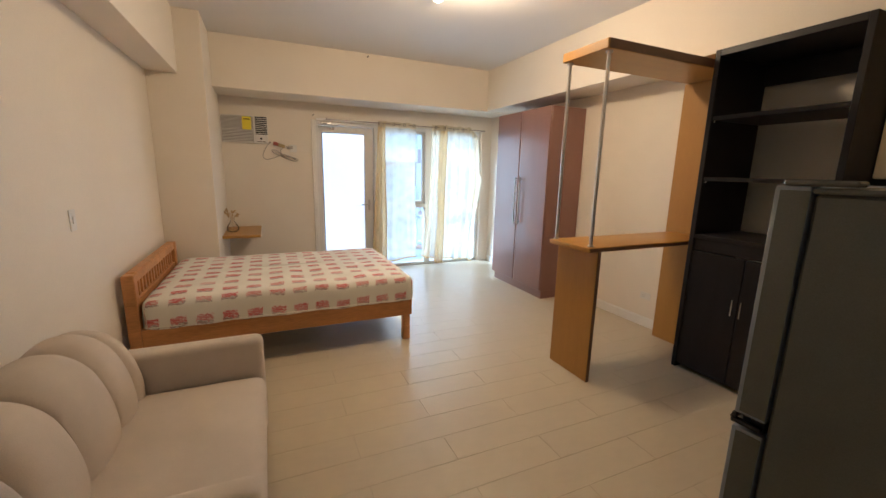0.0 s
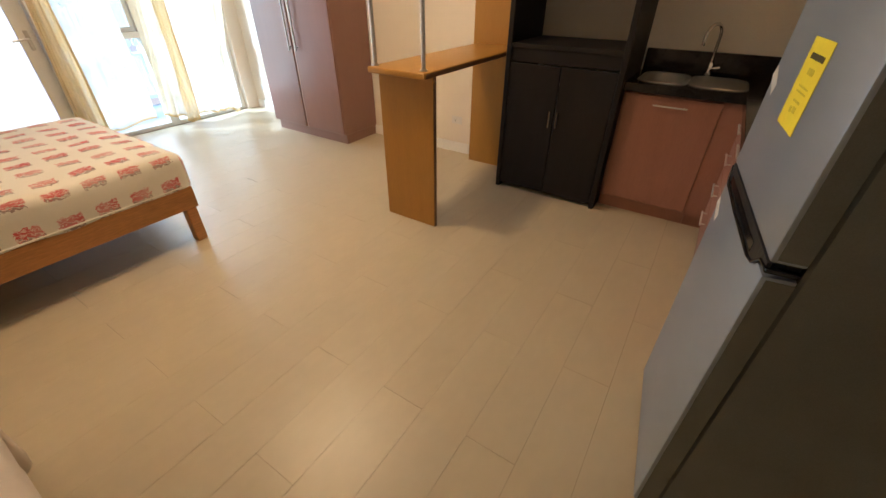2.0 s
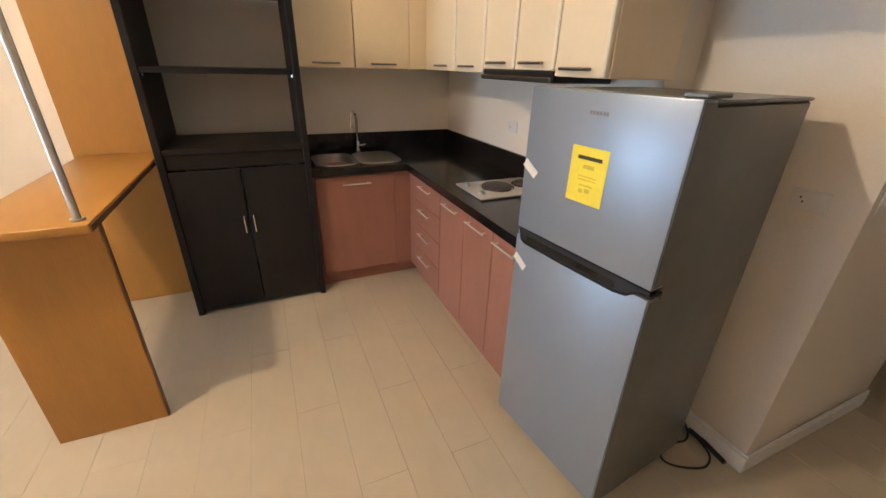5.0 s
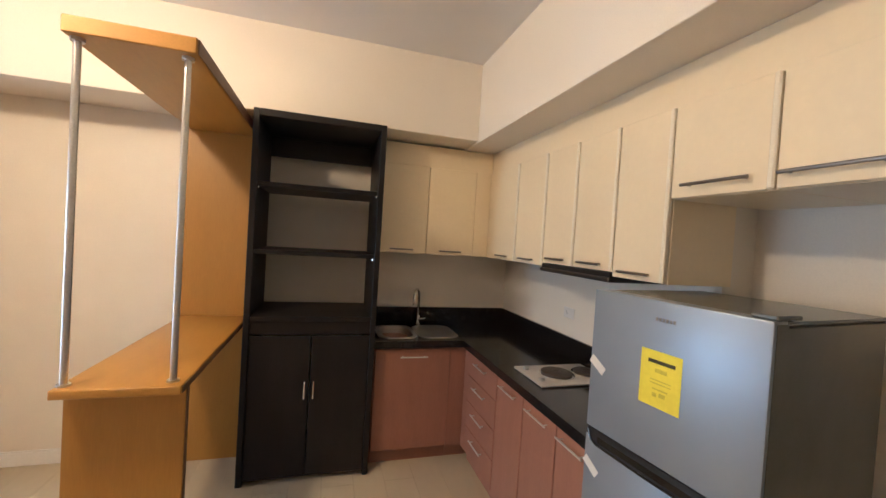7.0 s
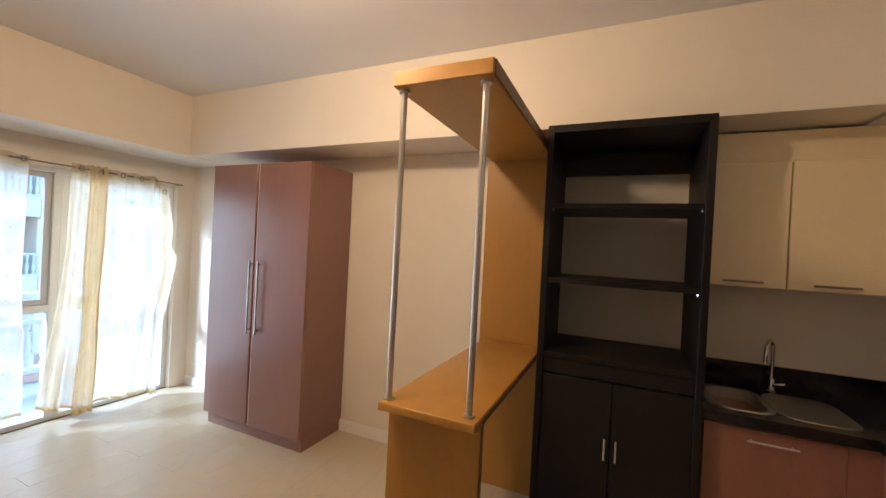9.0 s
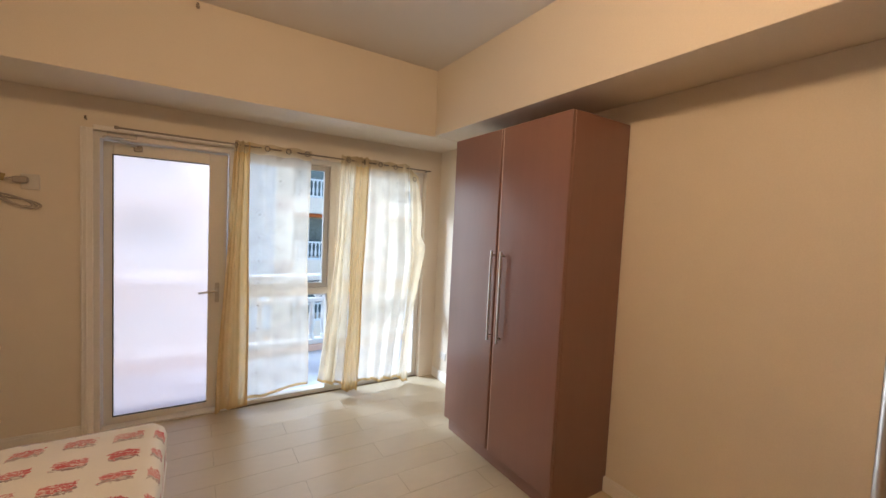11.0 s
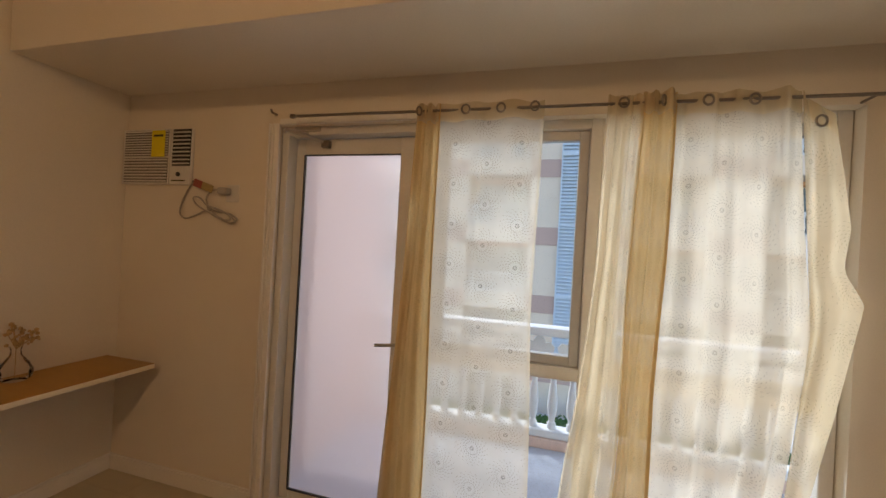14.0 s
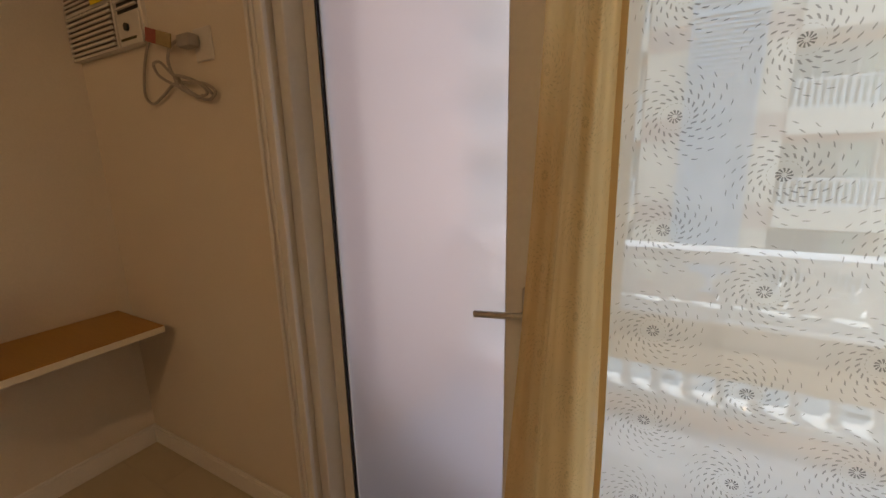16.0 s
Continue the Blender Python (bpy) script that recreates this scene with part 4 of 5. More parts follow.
def printed_cloth():
    """White cloth with rows of red and faded red-grey block prints."""
    m = mat("printed_white_cloth", (0.80, 0.77, 0.69), 0.9, var=0.03, scale=5, fine=260, bump=0.02, spec=0.2)
    nt = m.node_tree
    N, L = nt.nodes, nt.links
    b = N["Principled BSDF"]
    base = b.inputs["Base Color"].links[0].from_socket
    uv, sep = N.new("ShaderNodeUVMap"), N.new("ShaderNodeSeparateXYZ")
    L.new(uv.outputs[0], sep.inputs[0])

    def f(op, a, c=None, d=None):
        n_ = N.new("ShaderNodeMath")
        n_.operation = op
        for i, v in enumerate((a, c, d)):
            if v is None:
                continue
            if isinstance(v, (int, float)):
                n_.inputs[i].default_value = v
            else:
                L.new(v, n_.inputs[i])
        return n_.outputs[0]
    wob = N.new("ShaderNodeTexNoise")
    wob.inputs["Scale"].default_value, wob.inputs["Detail"].default_value = 55, 3
    L.new(uv.outputs[0], wob.inputs["Vector"])
    w1 = f("MULTIPLY_ADD", wob.outputs[0], 0.050, -0.025)
    PX, PY = 0.165, 0.166
    u, v = f("DIVIDE", f("ADD", sep.outputs[0], w1), PX), f("DIVIDE", f("ADD", sep.outputs[1], w1), PY)
    fu, fv = f("FRACT", u), f("FRACT", v)
    inside = f("MULTIPLY", f("LESS_THAN", f("ABSOLUTE", f("SUBTRACT", fu, 0.5)), 0.31), f("LESS_THAN", f("ABSOLUTE", f("SUBTRACT", fv, 0.5)), 0.22))
    # three rough brush strokes in each print, the lowest greyer
    stroke = f("LESS_THAN", f("ABSOLUTE", f("SUBTRACT", f("FRACT", f("MULTIPLY", f("MULTIPLY_ADD", fu, 0.22, fv), 8.0)), 0.5)), 0.36)
    fade = N.new("ShaderNodeTexNoise")
    fade.inputs["Scale"].default_value, fade.inputs["Detail"].default_value = 5.0, 2
    L.new(uv.outputs[0], fade.inputs["Vector"])
    worn = f("MINIMUM", f("MULTIPLY_ADD", fade.outputs[0], 1.5, 0.12), 1.0)
    ink = f("MULTIPLY", f("MULTIPLY", inside, worn), f("MULTIPLY_ADD", stroke, 0.65, 0.25))
    mixc = N.new("ShaderNodeMix")
    mixc.data_type = "RGBA"
    mixc.inputs["A"].default_value, mixc.inputs["B"].default_value = (0.56, 0.045, 0.055, 1), (0.25, 0.16, 0.15, 1)
    L.new(f("LESS_THAN", f("ADD", fv, f("MULTIPLY", wob.outputs[0], 0.34)), 0.58), mixc.inputs["Factor"])
    out = N.new("ShaderNodeMix")
    out.data_type = "RGBA"
    L.new(base, out.inputs["A"]), L.new(mixc.outputs["Result"], out.inputs["B"]), L.new(ink, out.inputs["Factor"])
    L.new(out.outputs["Result"], b.inputs["Base Color"])
    return m


M_PRINT = printed_cloth()
mt = thing("mattress", "white mattress with rows of red block prints", "mattress")


def mattress_mesh(x0, x1, y0, y1, z0, z1, r):
    bm = bmesh.new()
    uvl = bm.loops.layers.uv.new("UVMap")
    # profile wraps over the top and down the four sides
    nx, ny = 56, 40
    side = [(z0, 0.0), (z0 + 0.05, 0.0), (z0 + 0.11, 0.0), (z1 - r, 0.0), (z1 - r * 0.5, r * 0.13), (z1 - r * 0.13, r * 0.5), (z1, r)]
    n_ = 5
    rc = 0.07

    def ring(inset, z):
        pts = []
        X0, X1, Y0, Y1 = x0 + inset, x1 - inset, y0 + inset, y1 - inset
        q = max(0.015, rc - inset * 0.5)
        for i in range(nx):
            pts.append((X0 + q + (X1 - X0 - 2 * q) * i / nx, Y0))
        for k in range(n_):
            a = radians(-90 + 90 * k / n_)
            pts.append((X1 - q + q * math.cos(a), Y0 + q + q * math.sin(a)))
        for i in range(ny):
            pts.append((X1, Y0 + q + (Y1 - Y0 - 2 * q) * i / ny))
        for k in range(n_):
            a = radians(90 * k / n_)
            pts.append((X1 - q + q * math.cos(a), Y1 - q + q * math.sin(a)))
        for i in range(nx):
            pts.append((X1 - q - (X1 - X0 - 2 * q) * i / nx, Y1))
        for k in range(n_):
            a = radians(90 + 90 * k / n_)
            pts.append((X0 + q + q * math.cos(a), Y1 - q + q * math.sin(a)))
        for i in range(ny):
            pts.append((X0, Y1 - q - (Y1 - Y0 - 2 * q) * i / ny))
        for k in range(n_):
            a = radians(180 + 90 * k / n_)
            pts.append((X0 + q + q * math.cos(a), Y0 + q + q * math.sin(a)))
        return [(px + 0.006 * noise.noise((px * 4, py * 4, z * 6)), py + 0.006 * noise.noise((px * 4 + 9, py * 4, z * 6)), z + 0.012 * noise.noise((px * 5, py * 5, 3.0))) for px, py in pts]
    rings = [ring(ins, z) for z, ins in side]
    rings += [ring(r + (min(x1 - x0, y1 - y0) / 2 - r - 0.01) * k / 14, z1 + 0.020 * (k / 14) ** 0.5) for k in range(1, 15)]
    vr = [[bm.verts.new(p) for p in rg] for rg in rings]
    dist = [0.0]
    for a, b in zip(rings, rings[1:]):
        dist.append(dist[-1] + (Vector(a[nx // 2]) - Vector(b[nx // 2])).length)
    m_ = len(rings[0])

    def coord(k, i):
        p = rings[k][i]
        j = min(k, 6)
        drop = dist[6] - dist[j]
        dx = max(0.0, p[0] - (x1 - r)) - max(0.0, x0 + r - p[0]) if k < 6 else 0
        dy = max(0.0, p[1] - (y1 - r)) - max(0.0, y0 + r - p[1]) if k < 6 else 0
        if abs(dx) >= abs(dy):
            return p[0] + math.copysign(drop, dx) if dx else p[0], p[1]
        return p[0], p[1] + math.copysign(drop, dy)
    for k in range(len(rings) - 1):
        for i in range(m_):
            j = (i + 1) % m_
            f = bm.faces.new((vr[k][i], vr[k][j], vr[k + 1][j], vr[k + 1][i]))
            for lp_, (kk, ii) in zip(f.loops, ((k, i), (k, j), (k + 1, j), (k + 1, i))):
                lp_[uvl].uv = coord(kk, ii)
    f = bm.faces.new(vr[-1])
    for lp_ in f.loops:
        lp_[uvl].uv = (lp_.vert.co.x, lp_.vert.co.y)
    return bm


part("mattress_body", mattress_mesh(-0.465, 1.535, BY0 - 0.010, BY1 + 0.03, 0.376, 0.592, 0.06), M_PRINT, mt, "", 60)

hx0, hx1, hy0, hy1, hr = -0.462, 1.532, BY0 - 0.007, BY1 + 0.027, 0.07
corner = [(x + hr * math.cos(a), y + hr * math.sin(a)) for x, y, a0 in ((hx1 - hr, hy1 - hr, 0), (hx0 + hr, hy1 - hr, 90), (hx0 + hr, hy0 + hr, 180), (hx1 - hr, hy0 + hr, 270)) for a in [radians(a0 + 15 * k) for k in range(7)]]
part("sheet_hem", tube([(x, y, 0.388) for x, y in corner + corner[:1]], 0.006, None, 6), M_PRINT, mt, "elastic hem of the fitted sheet")

# ---- nook: air conditioner, shelf, vase ----
ac = thing("air_conditioner", "white window air conditioner with yellow label", "air conditioner")
ax0, ax1, az0, az1, ay = -0.105, 0.435, 1.812, 2.150, 6.268
part("casing", box(ax0, ax1, ay + 0.012, 6.46, az0, az1, 0.006), M_WHPL, ac)
# thin sheet behind the louvres; the shade between them is painted as its grey
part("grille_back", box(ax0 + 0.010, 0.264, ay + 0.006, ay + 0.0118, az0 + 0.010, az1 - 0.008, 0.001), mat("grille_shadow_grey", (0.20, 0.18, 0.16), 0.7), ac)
for a, b, z0, z1 in ((ax0, 0.275, az0, az0 + 0.010), (ax0, 0.275, az1 - 0.008, az1), (ax0, ax0 + 0.010, az0 + 0.010, az1 - 0.008), (0.264, 0.275, az0 + 0.010, az1 - 0.008), (ax0 + 0.010, 0.264, az0 + 0.160, az0 + 0.172)):
    part("panel_frame", box(a, b, ay + 0.003, ay + 0.0118, z0, z1, 0.001), M_WHPL, ac)
for k in range(8):
    z = az0 + 0.014 + k * 0.0185
    part("louvre", box(ax0 + 0.012, 0.262, ay - 0.004, ay + 0.0038, z, z + 0.010, 0.002), M_WHPL, ac)
for k in range(10):
    z = az0 + 0.178 + k * 0.0155
    part("louvre", box(ax0 + 0.012, 0.262, ay - 0.002, ay + 0.0038, z, z + 0.008, 0.002), M_WHPL, ac)
part("right_panel", box(0.285, ax1, ay + 0.004, ay + 0.0118, az0, az0 + 0.105, 0.003), M_WHPL, ac)
part("outlet_recess", box(0.290, 0.430, ay + 0.009, ay + 0.0118, az0 + 0.112, az1 - 0.004, 0.001), M_BLKPL, ac)
for k in range(9):
    z = az0 + 0.122 + k * 0.0235
    part("vane", box(0.292, 0.428, ay - 0.001, ay + 0.009, z, z + 0.007, 0.001), M_WHPL, ac)
part("dial", lathe([(0.014, -0.02), (0.013, -0.004)], 0, 0, 16), M_BLKPL, ac).matrix_local = pose(0.352, ay - 0.008, az0 + 0.060, 90, 0, 0)
part("energy_label", box(0.14, 0.245, ay - 0.006, ay - 0.0045, az0 + 0.165, az1 - 0.012, 0.0003), M_YEL, ac, "yellow energy label")
part("print_bar", box(0.155, 0.23, ay - 0.0072, ay - 0.0062, az1 - 0.05, az1 - 0.038, 0), M_INK, ac)
part("print_bar", box(0.30, 0.405, ay + 0.002, ay + 0.0035, az0 + 0.018, az0 + 0.026, 0), M_INK, ac)
pc = thing("plug_cable", "grey coiled power cord with plug on the wall", "cord")
M_CORD = mat("grey_cord", (0.42, 0.38, 0.33), 0.5, var=0.05)
part("socket_plate", box(0.695, 0.785, YN - 0.008, YN, 1.715, 1.815, 0.003), M_WHPL, pc)
part("plug", box(0.665, 0.735, YN - 0.05, YN - 0.0085, 1.755, 1.795, 0.010, None, 2), M_CORD, pc, "grey plug with a paper tag")
for name, x0, x1, m_ in (("tag", -0.075, -0.012, mat("red_tag", (0.36, 0.09, 0.06), 0.6)), ("tag", -0.0115, 0.072, mat("ochre_tag", (0.42, 0.32, 0.14), 0.6))):
    bm = box(x0, x1, -0.002, 0.002, -0.022, 0.022, 0.001)
    bm.transform(Matrix.Translation((0.565, YN - 0.045, 1.802)) @ Matrix.Rotation(radians(17), 4, "Y"))
    part(name, bm, m_, pc)
part("cable", tube(smooth([(0.452, YN - 0.012, 1.825), (0.41, YN - 0.012, 1.775), (0.372, YN - 0.012, 1.70), (0.362, YN - 0.012, 1.64), (0.405, YN - 0.012, 1.61), (0.483, YN - 0.015, 1.63), (0.572, YN - 0.018, 1.662), (0.66, YN - 0.02, 1.655), (0.74, YN - 0.02, 1.645), (0.792, YN - 0.02, 1.616), (0.744, YN - 0.02, 1.594), (0.65, YN - 0.025, 1.632), (0.55, YN - 0.025, 1.668), (0.49, YN - 0.025, 1.70), (0.474, YN - 0.025, 1.735), (0.52, YN - 0.028, 1.735), (0.57, YN - 0.03, 1.70), (0.62, YN - 0.03, 1.665)]), 0.0048, None, 8), M_CORD, pc)
part("coil", tube(smooth([(0.67 + 0.105 * math.cos(a) * (1 - 0.03 * k), YN - 0.02 - 0.003 * (k % 4), 1.640 - 0.030 * math.cos(a) + 0.024 * math.sin(a) + 0.002 * (k % 5)) for k, a in enumerate([2 * math.pi * q / 8 for q in range(17)])], 3), 0.0045, None, 6), M_CORD, pc)
part("lead", tube(smooth([(0.61, YN - 0.03, 1.67), (0.583, YN - 0.03, 1.70), (0.583, YN - 0.035, 1.735), (0.615, YN - 0.038, 1.77), (0.67, YN - 0.035, 1.785)]), 0.0048, None, 8), M_CORD, pc)
ca = thing("cable_cap", "small cable entry cap in the wall", "cable cap")
part("cap", lathe([(0.012, 0), (0.010, 0.012)], 0, 0, 14), M_BRONZE, ca).matrix_local = pose(0.452, YN, 1.83, 90, 0, 0)

ns = thing("wall_shelf", "orange oak floating shelf in the nook", "shelf")
part("board", box(-0.108, 0.285, 5.44, 6.245, 0.703, 0.733, 0.003), M_OAKH, ns)
part("edge_band", box(0.2852, 0.2885, 5.445, 6.243, 0.705, 0.731, 0.001), M_CREAME, ns, "pale worn front edge")
vs_ = thing("vase", "small clear glass vase with dried flowers", "vase")
vx, vy = -0.02, 5.76
M_VASE = glass("vase_glass", 0.0, (0.985, 0.97, 0.95))
bm = bmesh.new()
prof = [(0.045, 0.734), (0.062, 0.75), (0.066, 0.78), (0.05, 0.82), (0.022, 0.86), (0.018, 0.885), (0.024, 0.905)]
rings = [[bm.verts.new((vx + r * (1 + 0.05 * (k % 2)) * math.cos(2 * math.pi * k / 24), vy + r * (1 + 0.05 * (k % 2)) * math.sin(2 * math.pi * k / 24), z)) for k in range(24)] for r, z in prof]
for a, b in zip(rings, rings[1:]):
    for k in range(24):
        bm.faces.new((a[k], a[(k + 1) % 24], b[(k + 1) % 24], b[k]))
bm.faces.new(rings[0][::-1])
part("glass_body", bm, M_VASE, vs_)
fl = thing("dried_flowers", "small bunch of dried brown flowers in the vase", "dried flowers")
rnd = random.Random(11)
for k in range(9):
    a, t = rnd.uniform(0, 6.28), rnd.uniform(0.03, 0.085)
    top = Vector((vx + t * math.cos(a), vy + t * math.sin(a), rnd.uniform(0.92, 0.985)))
    part("stem", tube(((vx, vy, 0.76), (vx, vy, 0.89), top), 0.0018, None, 5), M_DRY, fl)
    bm = bmesh.new()
    for q in range(6):
        p = top + Vector((rnd.gauss(0, 0.014), rnd.gauss(0, 0.014), rnd.gauss(0, 0.010)))
        bmesh.ops.create_icosphere(bm, subdivisions=1, radius=rnd.uniform(0.006, 0.012), matrix=Matrix.Translation(p))
    part("flower_head", bm, M_DRY, fl)

# ---- ceiling lamp, sprinkler ----
M_LAMP = glow("warm_lamp_glass", (1.0, 0.80, 0.52), 3.0)
cl = thing("ceiling_lamp", "round glowing ceiling lamp with metal rim", "ceiling lamp", (1.88, 3.30, 0))
part("rim", lathe([(0.10, ZC - 0.001), (0.10, ZC - 0.025), (0.085, ZC - 0.03)], 0, 0, 28), M_STEEL, cl)
part("shade", lathe([(0.084, ZC - 0.0305), (0.078, ZC - 0.045), (0.05, ZC - 0.060), (0.02, ZC - 0.066)], 0, 0, 28), M_LAMP, cl)
dl = thing("downlight", "small steel-rimmed ceiling downlight with a lit bulb", "downlight", (1.78, 3.78, 0))
part("rim", lathe([(0.055, ZC - 0.001), (0.055, ZC - 0.020), (0.043, ZC - 0.024)], 0, 0, 24), M_STEEL, dl)
part("bulb", lathe([(0.042, ZC - 0.0245), (0.038, ZC - 0.036), (0.022, ZC - 0.048), (0.008, ZC - 0.052)], 0, 0, 24), M_LAMP, dl, "warm glowing bulb")
sp = thing("sprinkler", "small dark sprinkler head on the beam", "sprinkler")
part("head", tube(((1.64, 5.714, 2.90), (1.64, 5.67, 2.90)), 0.010, None, 10, (0.012, 0.008)), M_BRONZE, sp)

# ---- hall ----
hd = tagged(new("door_2"), "white hall door standing ajar", "door", "", "structure")
part("door_leaf", box(1.30, 1.34, -2.30, -1.50, 0.01, 2.05, 0.004), M_TRIM, hd)
part("hinge", box(1.288, 1.2995, -1.56, -1.50, 0.22, 0.30, 0.002), M_BRONZE, hd, "dark metal hinge")
part("door_handle", tube(((1.30, -2.22, 1.0), (1.245, -2.22, 1.0), (1.245, -2.10, 1.0)), 0.010), M_STEEL, hd)

# ---- outside: balcony, garden, building across ----
M_CONC = mat("pale_balcony_floor", (0.58, 0.60, 0.64), 0.6, var=0.06, scale=2, fine=50)
M_PEACH = mat("peach_render", (0.78, 0.56, 0.46), 0.8, var=0.04, scale=1.2, fine=40, bump=0.03)
M_CREAMF = mat("cream_render", (0.92, 0.76, 0.61), 0.8, var=0.04, scale=0.6, fine=30, bump=0.03)
M_PINKF = mat("pink_render", (0.64, 0.44, 0.37), 0.8, var=0.04, scale=0.6, fine=30, bump=0.03)
M_ORANGE = mat("orange_render", (0.75, 0.24, 0.08), 0.8, var=0.05, scale=0.6, fine=30, bump=0.03)
M_APRIC = mat("apricot_render", (0.82, 0.42, 0.20), 0.8, var=0.05, scale=0.6, fine=30, bump=0.03)
M_WHITEB = mat("white_baluster_paint", (0.78, 0.77, 0.75), 0.6, var=0.03, scale=5, fine=60, bump=0.01)
M_DRAPE = mat("pale_drape", (0.42, 0.55, 0.50), 0.9)
M_LOUV = mat("blue_grey_louvre", (0.64, 0.73, 0.82), 0.5, var=0.05, scale=2, fine=30)
M_WINDK = mat("dark_window_glass", (0.12, 0.165, 0.175), 0.08, var=0.2, scale=1, fine=10)
M_PAVE = mat("pale_paving", (0.55, 0.52, 0.48), 0.8, var=0.08, scale=0.8, fine=12)
M_LEAF = mat("hedge_leaf", (0.07, 0.16, 0.035), 0.6, var=0.3, scale=6, fine=50)
GZ = -5.4
setting("balcony_floor", box(0.95, 4.6, 6.46, 7.92, -0.20, -0.03, 0.004), M_CONC, "pale concrete balcony floor", "balcony floor")
# unseen wall, added to keep the sun off the door and balcony floor
setting("balcony_side_wall", box(0.80, 0.95, 6.46, 7.92, -0.20, 2.7, 0.004), M_PEACH, "unseen peach rendered side wall added to block the sun", "wall")
setting("balcony_kerb", box(0.95, 4.6, 7.68, 7.86, -0.03, 0.05, 0.006), M_PEACH, "peach rendered kerb under the balustrade", "kerb")

bl = thing("balustrade", "white balcony balustrade with turned balusters", "balustrade")
part("bottom_rail", box(0.96, 4.6, 7.70, 7.84, 0.05, 0.11, 0.008), M_WHITEB, bl)
part("top_rail", box(0.96, 4.6, 7.69, 7.85, 0.86, 0.93, 0.012, None, 2), M_WHITEB, bl)
part("mid_rail", box(0.96, 4.6, 7.72, 7.82, 0.585, 0.630, 0.008), M_WHITEB, bl)
base = part("baluster", lathe([(0.035, 0), (0.035, 0.04), (0.022, 0.06), (0.034, 0.12), (0.040, 0.20), (0.032, 0.30), (0.023, 0.36), (0.023, 0.40), (0.034, 0.43), (0.034, 0.475)], 0, 0, 12), M_WHITEB, bl)
base.location = (1.10, 7.77, 0.11)
for k in range(1, 24):
    o = base.copy()
    scene.collection.objects.link(o)
    o.location = (1.10 + 0.15 * k, 7.77, 0.11)


def ornament(x):
    """Cut-out leaf shaped panel between the two top rails."""
    bm = bmesh.new()
    prof = [(0.0, 0.235), (0.035, 0.20), (0.05, 0.165), (0.09, 0.175), (0.125, 0.14), (0.115, 0.095), (0.075, 0.075), (0.09, 0.035), (0.06, 0.0), (0.0, 0.03)]
    pts = prof + [(-a, b) for a, b in prof[-2:0:-1]]
    vs = [bm.verts.new((x + a, 7.75, 0.627 + b)) for a, b in pts]
    bm.faces.new(vs)
    ex = bmesh.ops.extrude_face_region(bm, geom=bm.faces[:])
    bmesh.ops.translate(bm, verts=[v for v in ex["geom"] if isinstance(v, bmesh.types.BMVert)], vec=(0, 0.04, 0))
    return part("ornament", bm, M_WHITEB, bl, "white leaf-shaped cut-out panel")


for k in range(13):
    ornament(1.12 + 0.27 * k)

setting("ground", box(-600, 600, 7.95, 900, GZ - 1, GZ, 0), M_PAVE, "pale paved courtyard reaching far off", "ground")


def hedge(x0, x1, y0, y1, z0, z1, seed):
    rnd = random.Random(seed)
    root = thing("hedge", "clipped green hedge in the courtyard", "hedge", group="hedges")
    vs, fs = [], []
    for k in range(2600):
        f = rnd.random()
        x, y, z = rnd.uniform(x0, x1), rnd.uniform(y0, y1), rnd.uniform(z0, z1)
        if f < 0.5:
            z = z1 + rnd.gauss(0, 0.05)
        else:
            y = y0 + rnd.gauss(0, 0.05)
        d1 = Vector((rnd.gauss(0, 1), rnd.gauss(0, 1), rnd.gauss(0, 1))).normalized() * rnd.uniform(0.06, 0.13)
        d2 = d1.orthogonal().normalized() * rnd.uniform(0.03, 0.06)
        p, i = Vector((x, y, z)), len(vs)
        vs += [tuple(p - d1), tuple(p + d2), tuple(p + d1), tuple(p - d2)]
        fs.append((i, i + 1, i + 2, i + 3))
    me = bpy.data.meshes.new("leaves")
    me.from_pydata(vs, [], fs)
    me.materials.append(M_LEAF)
    o = new("leaves", me)
    o.parent = root
    o["kind"] = "stuff"
    part("core", box(x0, x1, y0, y1, GZ, z1 - 0.05, 0.05), M_LEAF, root)


hedge(-4.0, 11.0, 18.6, 19.8, GZ, GZ + 0.9, 2)


pl = thing("planter_wall", "pale low planter wall before the hedge", "planter")
part("wall", box(-4.2, 11.2, 18.1, 18.45, GZ, GZ + 0.55, 0.03), M_WHITEB, pl)
part("cap", box(-4.25, 11.25, 18.05, 18.5, GZ + 0.5505, GZ + 0.62, 0.02), M_PAVE, pl)
for k in range(6):
    part("vent_slot", box(-2.0 + 2.2 * k, -1.4 + 2.2 * k, 18.092, 18.0995, GZ + 0.22, GZ + 0.34, 0.0), M_WINDK, pl)

# building across the courtyard: storeys with recessed balconies
bld = thing("apartment_building", "cream and peach apartment block with white balcony rails", "building")
FY, ST, Z0 = 22.2, 2.98, -6.56
bay_x = [-9.6, -4.8, 0.0, 6.9, 11.7]
BW = 2.8
NS = 6
TX0, TX1 = 2.70, 4.62
part("wall", box(-14.0, 16.0, FY + 1.3, FY + 6, GZ, Z0 + ST * NS, 0.02), M_CREAMF, bld)
part("roof", box(-14.3, 16.3, FY - 0.3, FY + 6.2, Z0 + ST * NS, Z0 + ST * NS + 0.5, 0.03), M_PINKF, bld)
edges = [-14.0] + [v for x in bay_x for v in (x - BW / 2, x + BW / 2)] + [16.0]
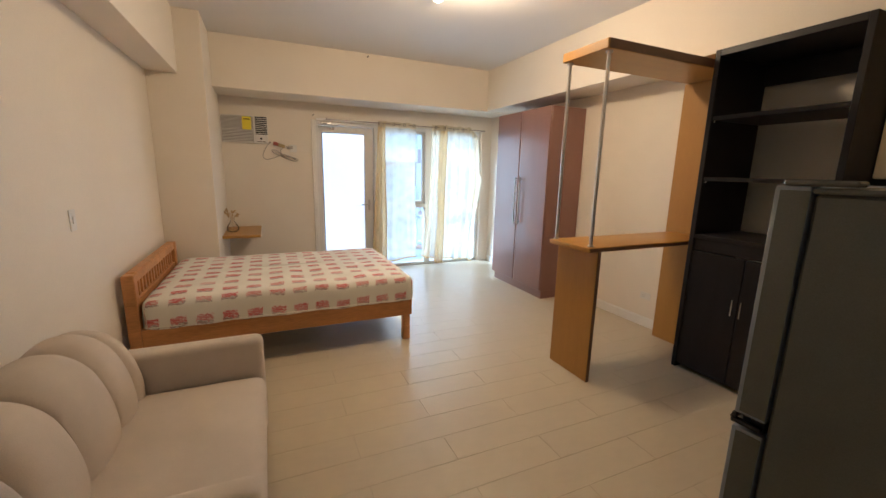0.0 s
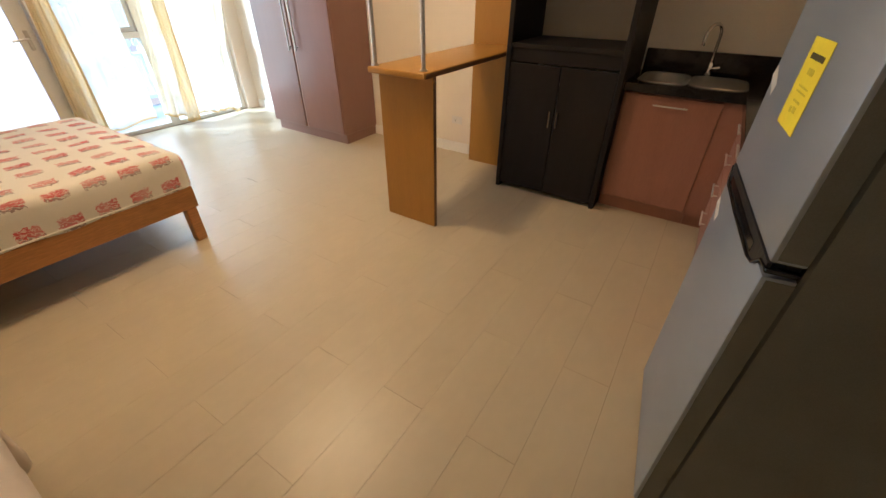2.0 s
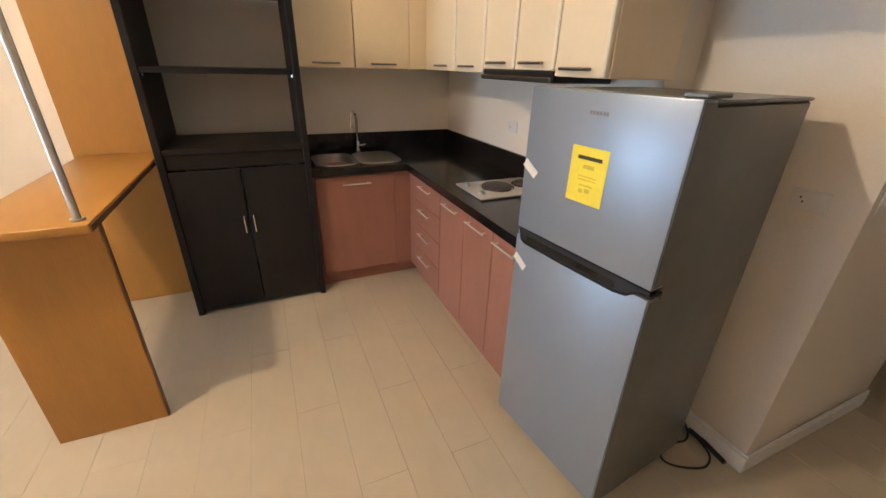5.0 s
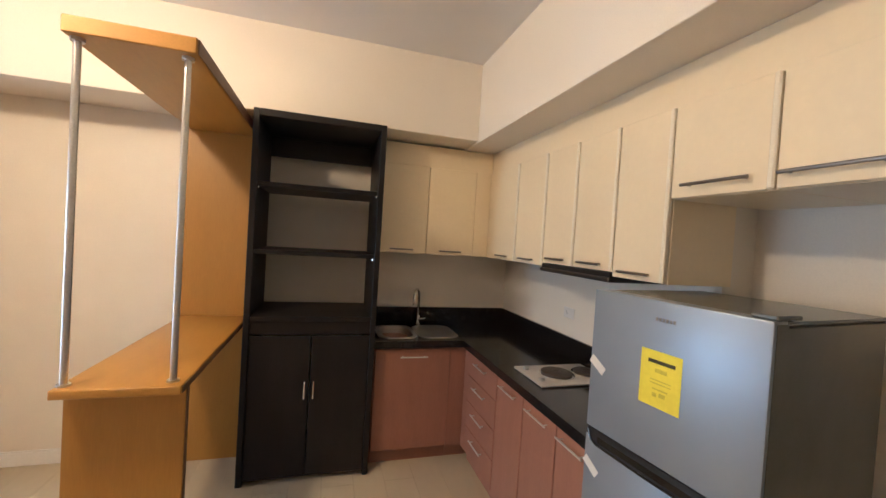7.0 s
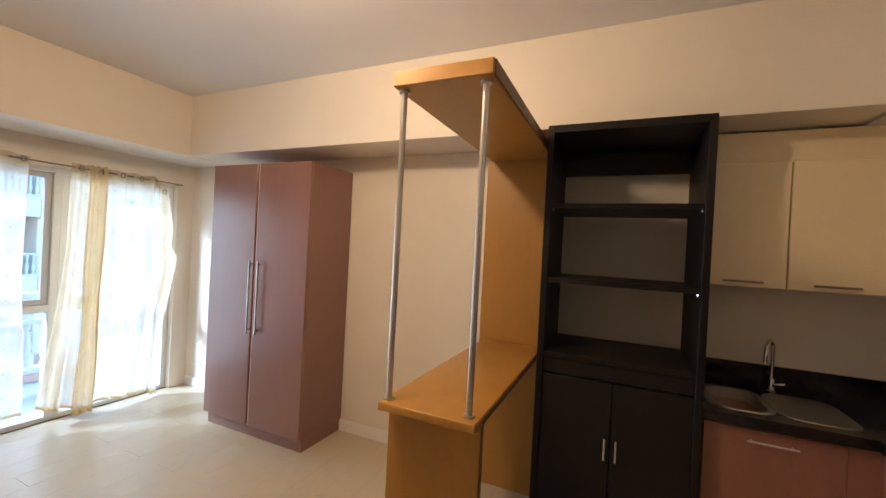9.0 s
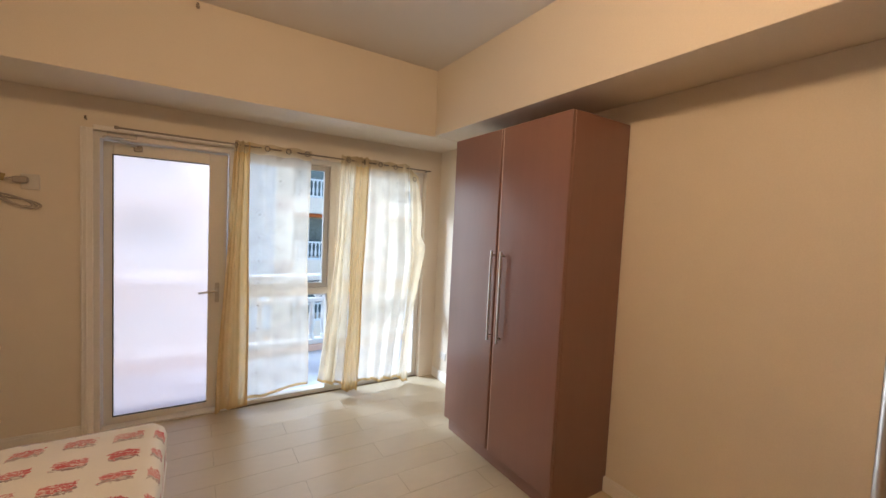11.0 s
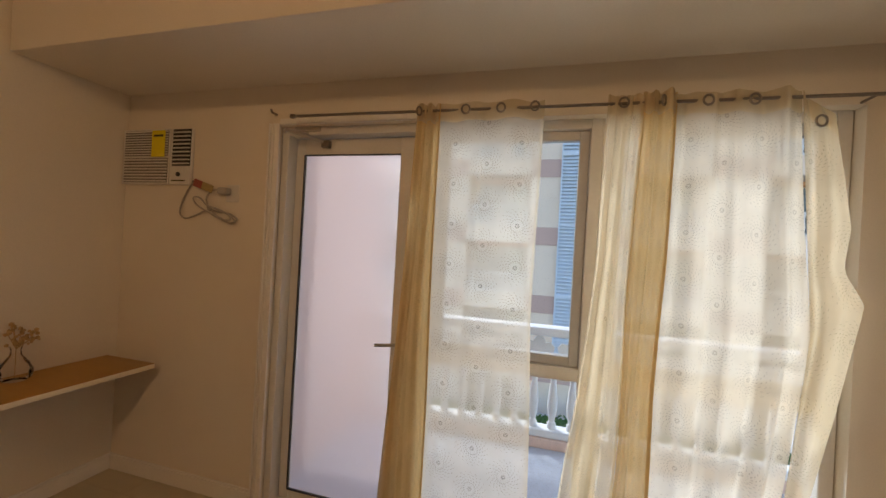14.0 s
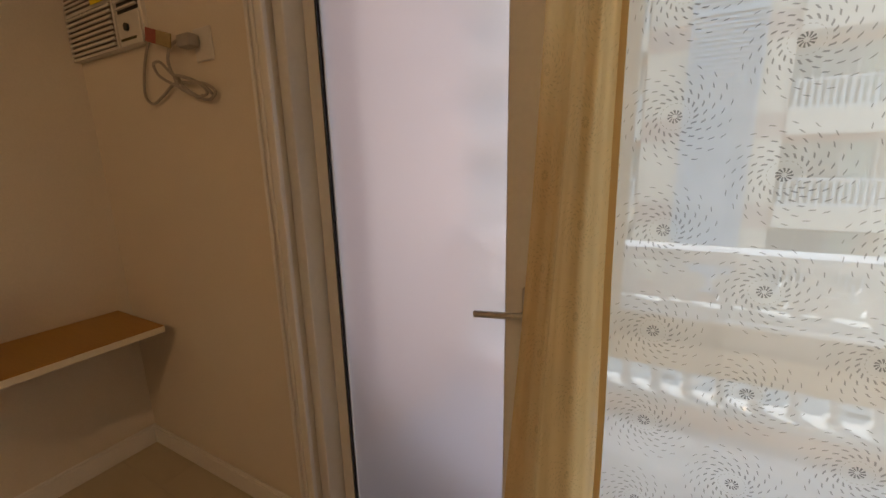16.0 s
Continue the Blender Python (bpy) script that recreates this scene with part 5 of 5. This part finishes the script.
for a, b in zip(edges[0::2], edges[1::2]):
    part("pier", box(a, b, FY, FY + 1.29, GZ, Z0 + ST * NS - 0.002, 0.02), M_CREAMF, bld)
    for s in range(1, NS):
        part("pier_band", box(a + 0.01, b - 0.01, FY - 0.03, FY - 0.001, Z0 + ST * s - 0.45, Z0 + ST * s + 0.32, 0.01), M_PINKF, bld, "dusty pink band")
rail_me = None
for s in range(1, NS):
    z = Z0 + ST * s + 0.35
    for i, x in enumerate(bay_x):
        part("balcony_slab", box(x - BW / 2 + 0.005, x + BW / 2 - 0.005, FY - 0.25, FY + 1.28, z - 0.75, z, 0.02), M_CREAMF, bld)
        part("lintel", box(x - BW / 2 + 0.01, x + BW / 2 - 0.01, FY + 1.0, FY + 1.28, z + 2.06, z + 2.29, 0.01), M_ORANGE if s <= 2 else M_APRIC, bld, "orange lintel band")
        w_ = part("window", box(x - 1.25, x + 1.25, FY + 1.20, FY + 1.295, z + 0.05, z + 2.0, 0.01), M_WINDK, bld, "dark balcony window")
        for dx in (-1.32, -0.45, 0.40, 1.25):
            part("window_frame", box(x + dx, x + dx + 0.07, FY + 1.15, FY + 1.199, z + 0.02, z + 2.05, 0), M_WHITEB, w_, "white window frame")
        part("drape", box(x + 0.55, x + 1.15, FY + 1.180, FY + 1.1985, z + 0.1, z + 1.95, 0), M_DRAPE, w_, "pale green drape behind the glass")
        if rail_me is None:
            bm = box(-BW / 2 + 0.01, BW / 2 - 0.01, -0.24, -0.12, 0.80, 0.88, 0.01)
            box(-BW / 2 + 0.01, BW / 2 - 0.01, -0.24, -0.12, 0.001, 0.09, 0.01, bm)
            for k in range(15):
                lathe([(0.05, 0.09), (0.035, 0.17), (0.062, 0.32), (0.035, 0.52), (0.03, 0.62), (0.05, 0.80)], -BW / 2 + 0.12 + k * (BW - 0.24) / 14, -0.18, 6, bm)
            r_ = part("balcony_rail", bm, M_WHITEB, bld, "white turned balcony railing")
            rail_me = r_.data
        else:
            r_ = new("balcony_rail", rail_me)
            r_.parent = bld
            r_["label"] = "white turned balcony railing"
        r_.location = (x, FY, z)

# tall louvred screen on the facade
tw = thing("louvred_screen", "tall blue-grey louvred screen on the facade", "louvre screen")
TY = FY - 0.18
bm = bmesh.new()
z = -3.5
while z < 11.2:
    vs = [bm.verts.new(p) for p in ((TX0, TY, z), (TX1, TY, z), (TX1, TY + 0.10, z + 0.10), (TX0, TY + 0.10, z + 0.10), (TX0, TY, z + 0.05), (TX1, TY, z + 0.05), (TX1, TY + 0.10, z + 0.15), (TX0, TY + 0.10, z + 0.15))]
    for q in ((0, 1, 5, 4), (4, 5, 6, 7), (3, 2, 1, 0), (2, 3, 7, 6), (0, 4, 7, 3), (1, 2, 6, 5)):
        bm.faces.new([vs[i] for i in q])
    z += 0.15
o = part("louvres", bm, M_LOUV, tw)
o["kind"] = "stuff"
# solid board whose dark colour stands in for the shade between slats
part("backing", box(TX0, TX1, TY + 0.11, FY - 0.032, -3.6, 11.3, 0.002), M_WINDK, tw, "dark board painting the shade behind the slats")
for x in (TX0 - 0.06, TX1 + 0.001):
    part("stile", box(x, x + 0.06, TY - 0.03, FY - 0.032, -3.6, 11.3, 0.005), M_LOUV, tw)
for s in range(5):
    zb = -3.34 + 3.05 * s
    part("cross_rail", box(TX0 + 0.001, TX1 - 0.001, TY - 0.04, TY - 0.005, zb, zb + 0.13, 0.005), M_LOUV, tw, "pale cross rail")

# ---- floor planks ----
PL, PW, GAP = 1.0, 0.2025, 0.0013
bmp = {}


def plank_mesh(x0, x1, w_):
    key = (round(x1 - x0, 3), round(w_, 3))
    if key not in bmp:
        L_, W_ = x1 - x0, w_
        bmp[key] = mesh_of("plank", box(GAP / 2, L_ - GAP / 2, GAP / 2, W_ - GAP / 2, -0.0030, 0.0, 0.0002), M_TILE)
    return bmp[key]


y = 1.070 - PW * 20
while y < YN + 0.02:
    off = 1.235 if (round((y - 1.070) / PW)) % 2 else 1.757
    x = off - PL * 3
    while x < 4.0:
        a, b = max(x, XW), min(x + PL, XK)
        y1 = min(y + PW, YN + 0.03)
        if b - a > 0.03 and y1 - y > 0.03:
            o = new("plank", plank_mesh(a, b, y1 - y))
            o.parent = ground_slab
            o.location = (a, y, 0)
        x += PL
    y += PW
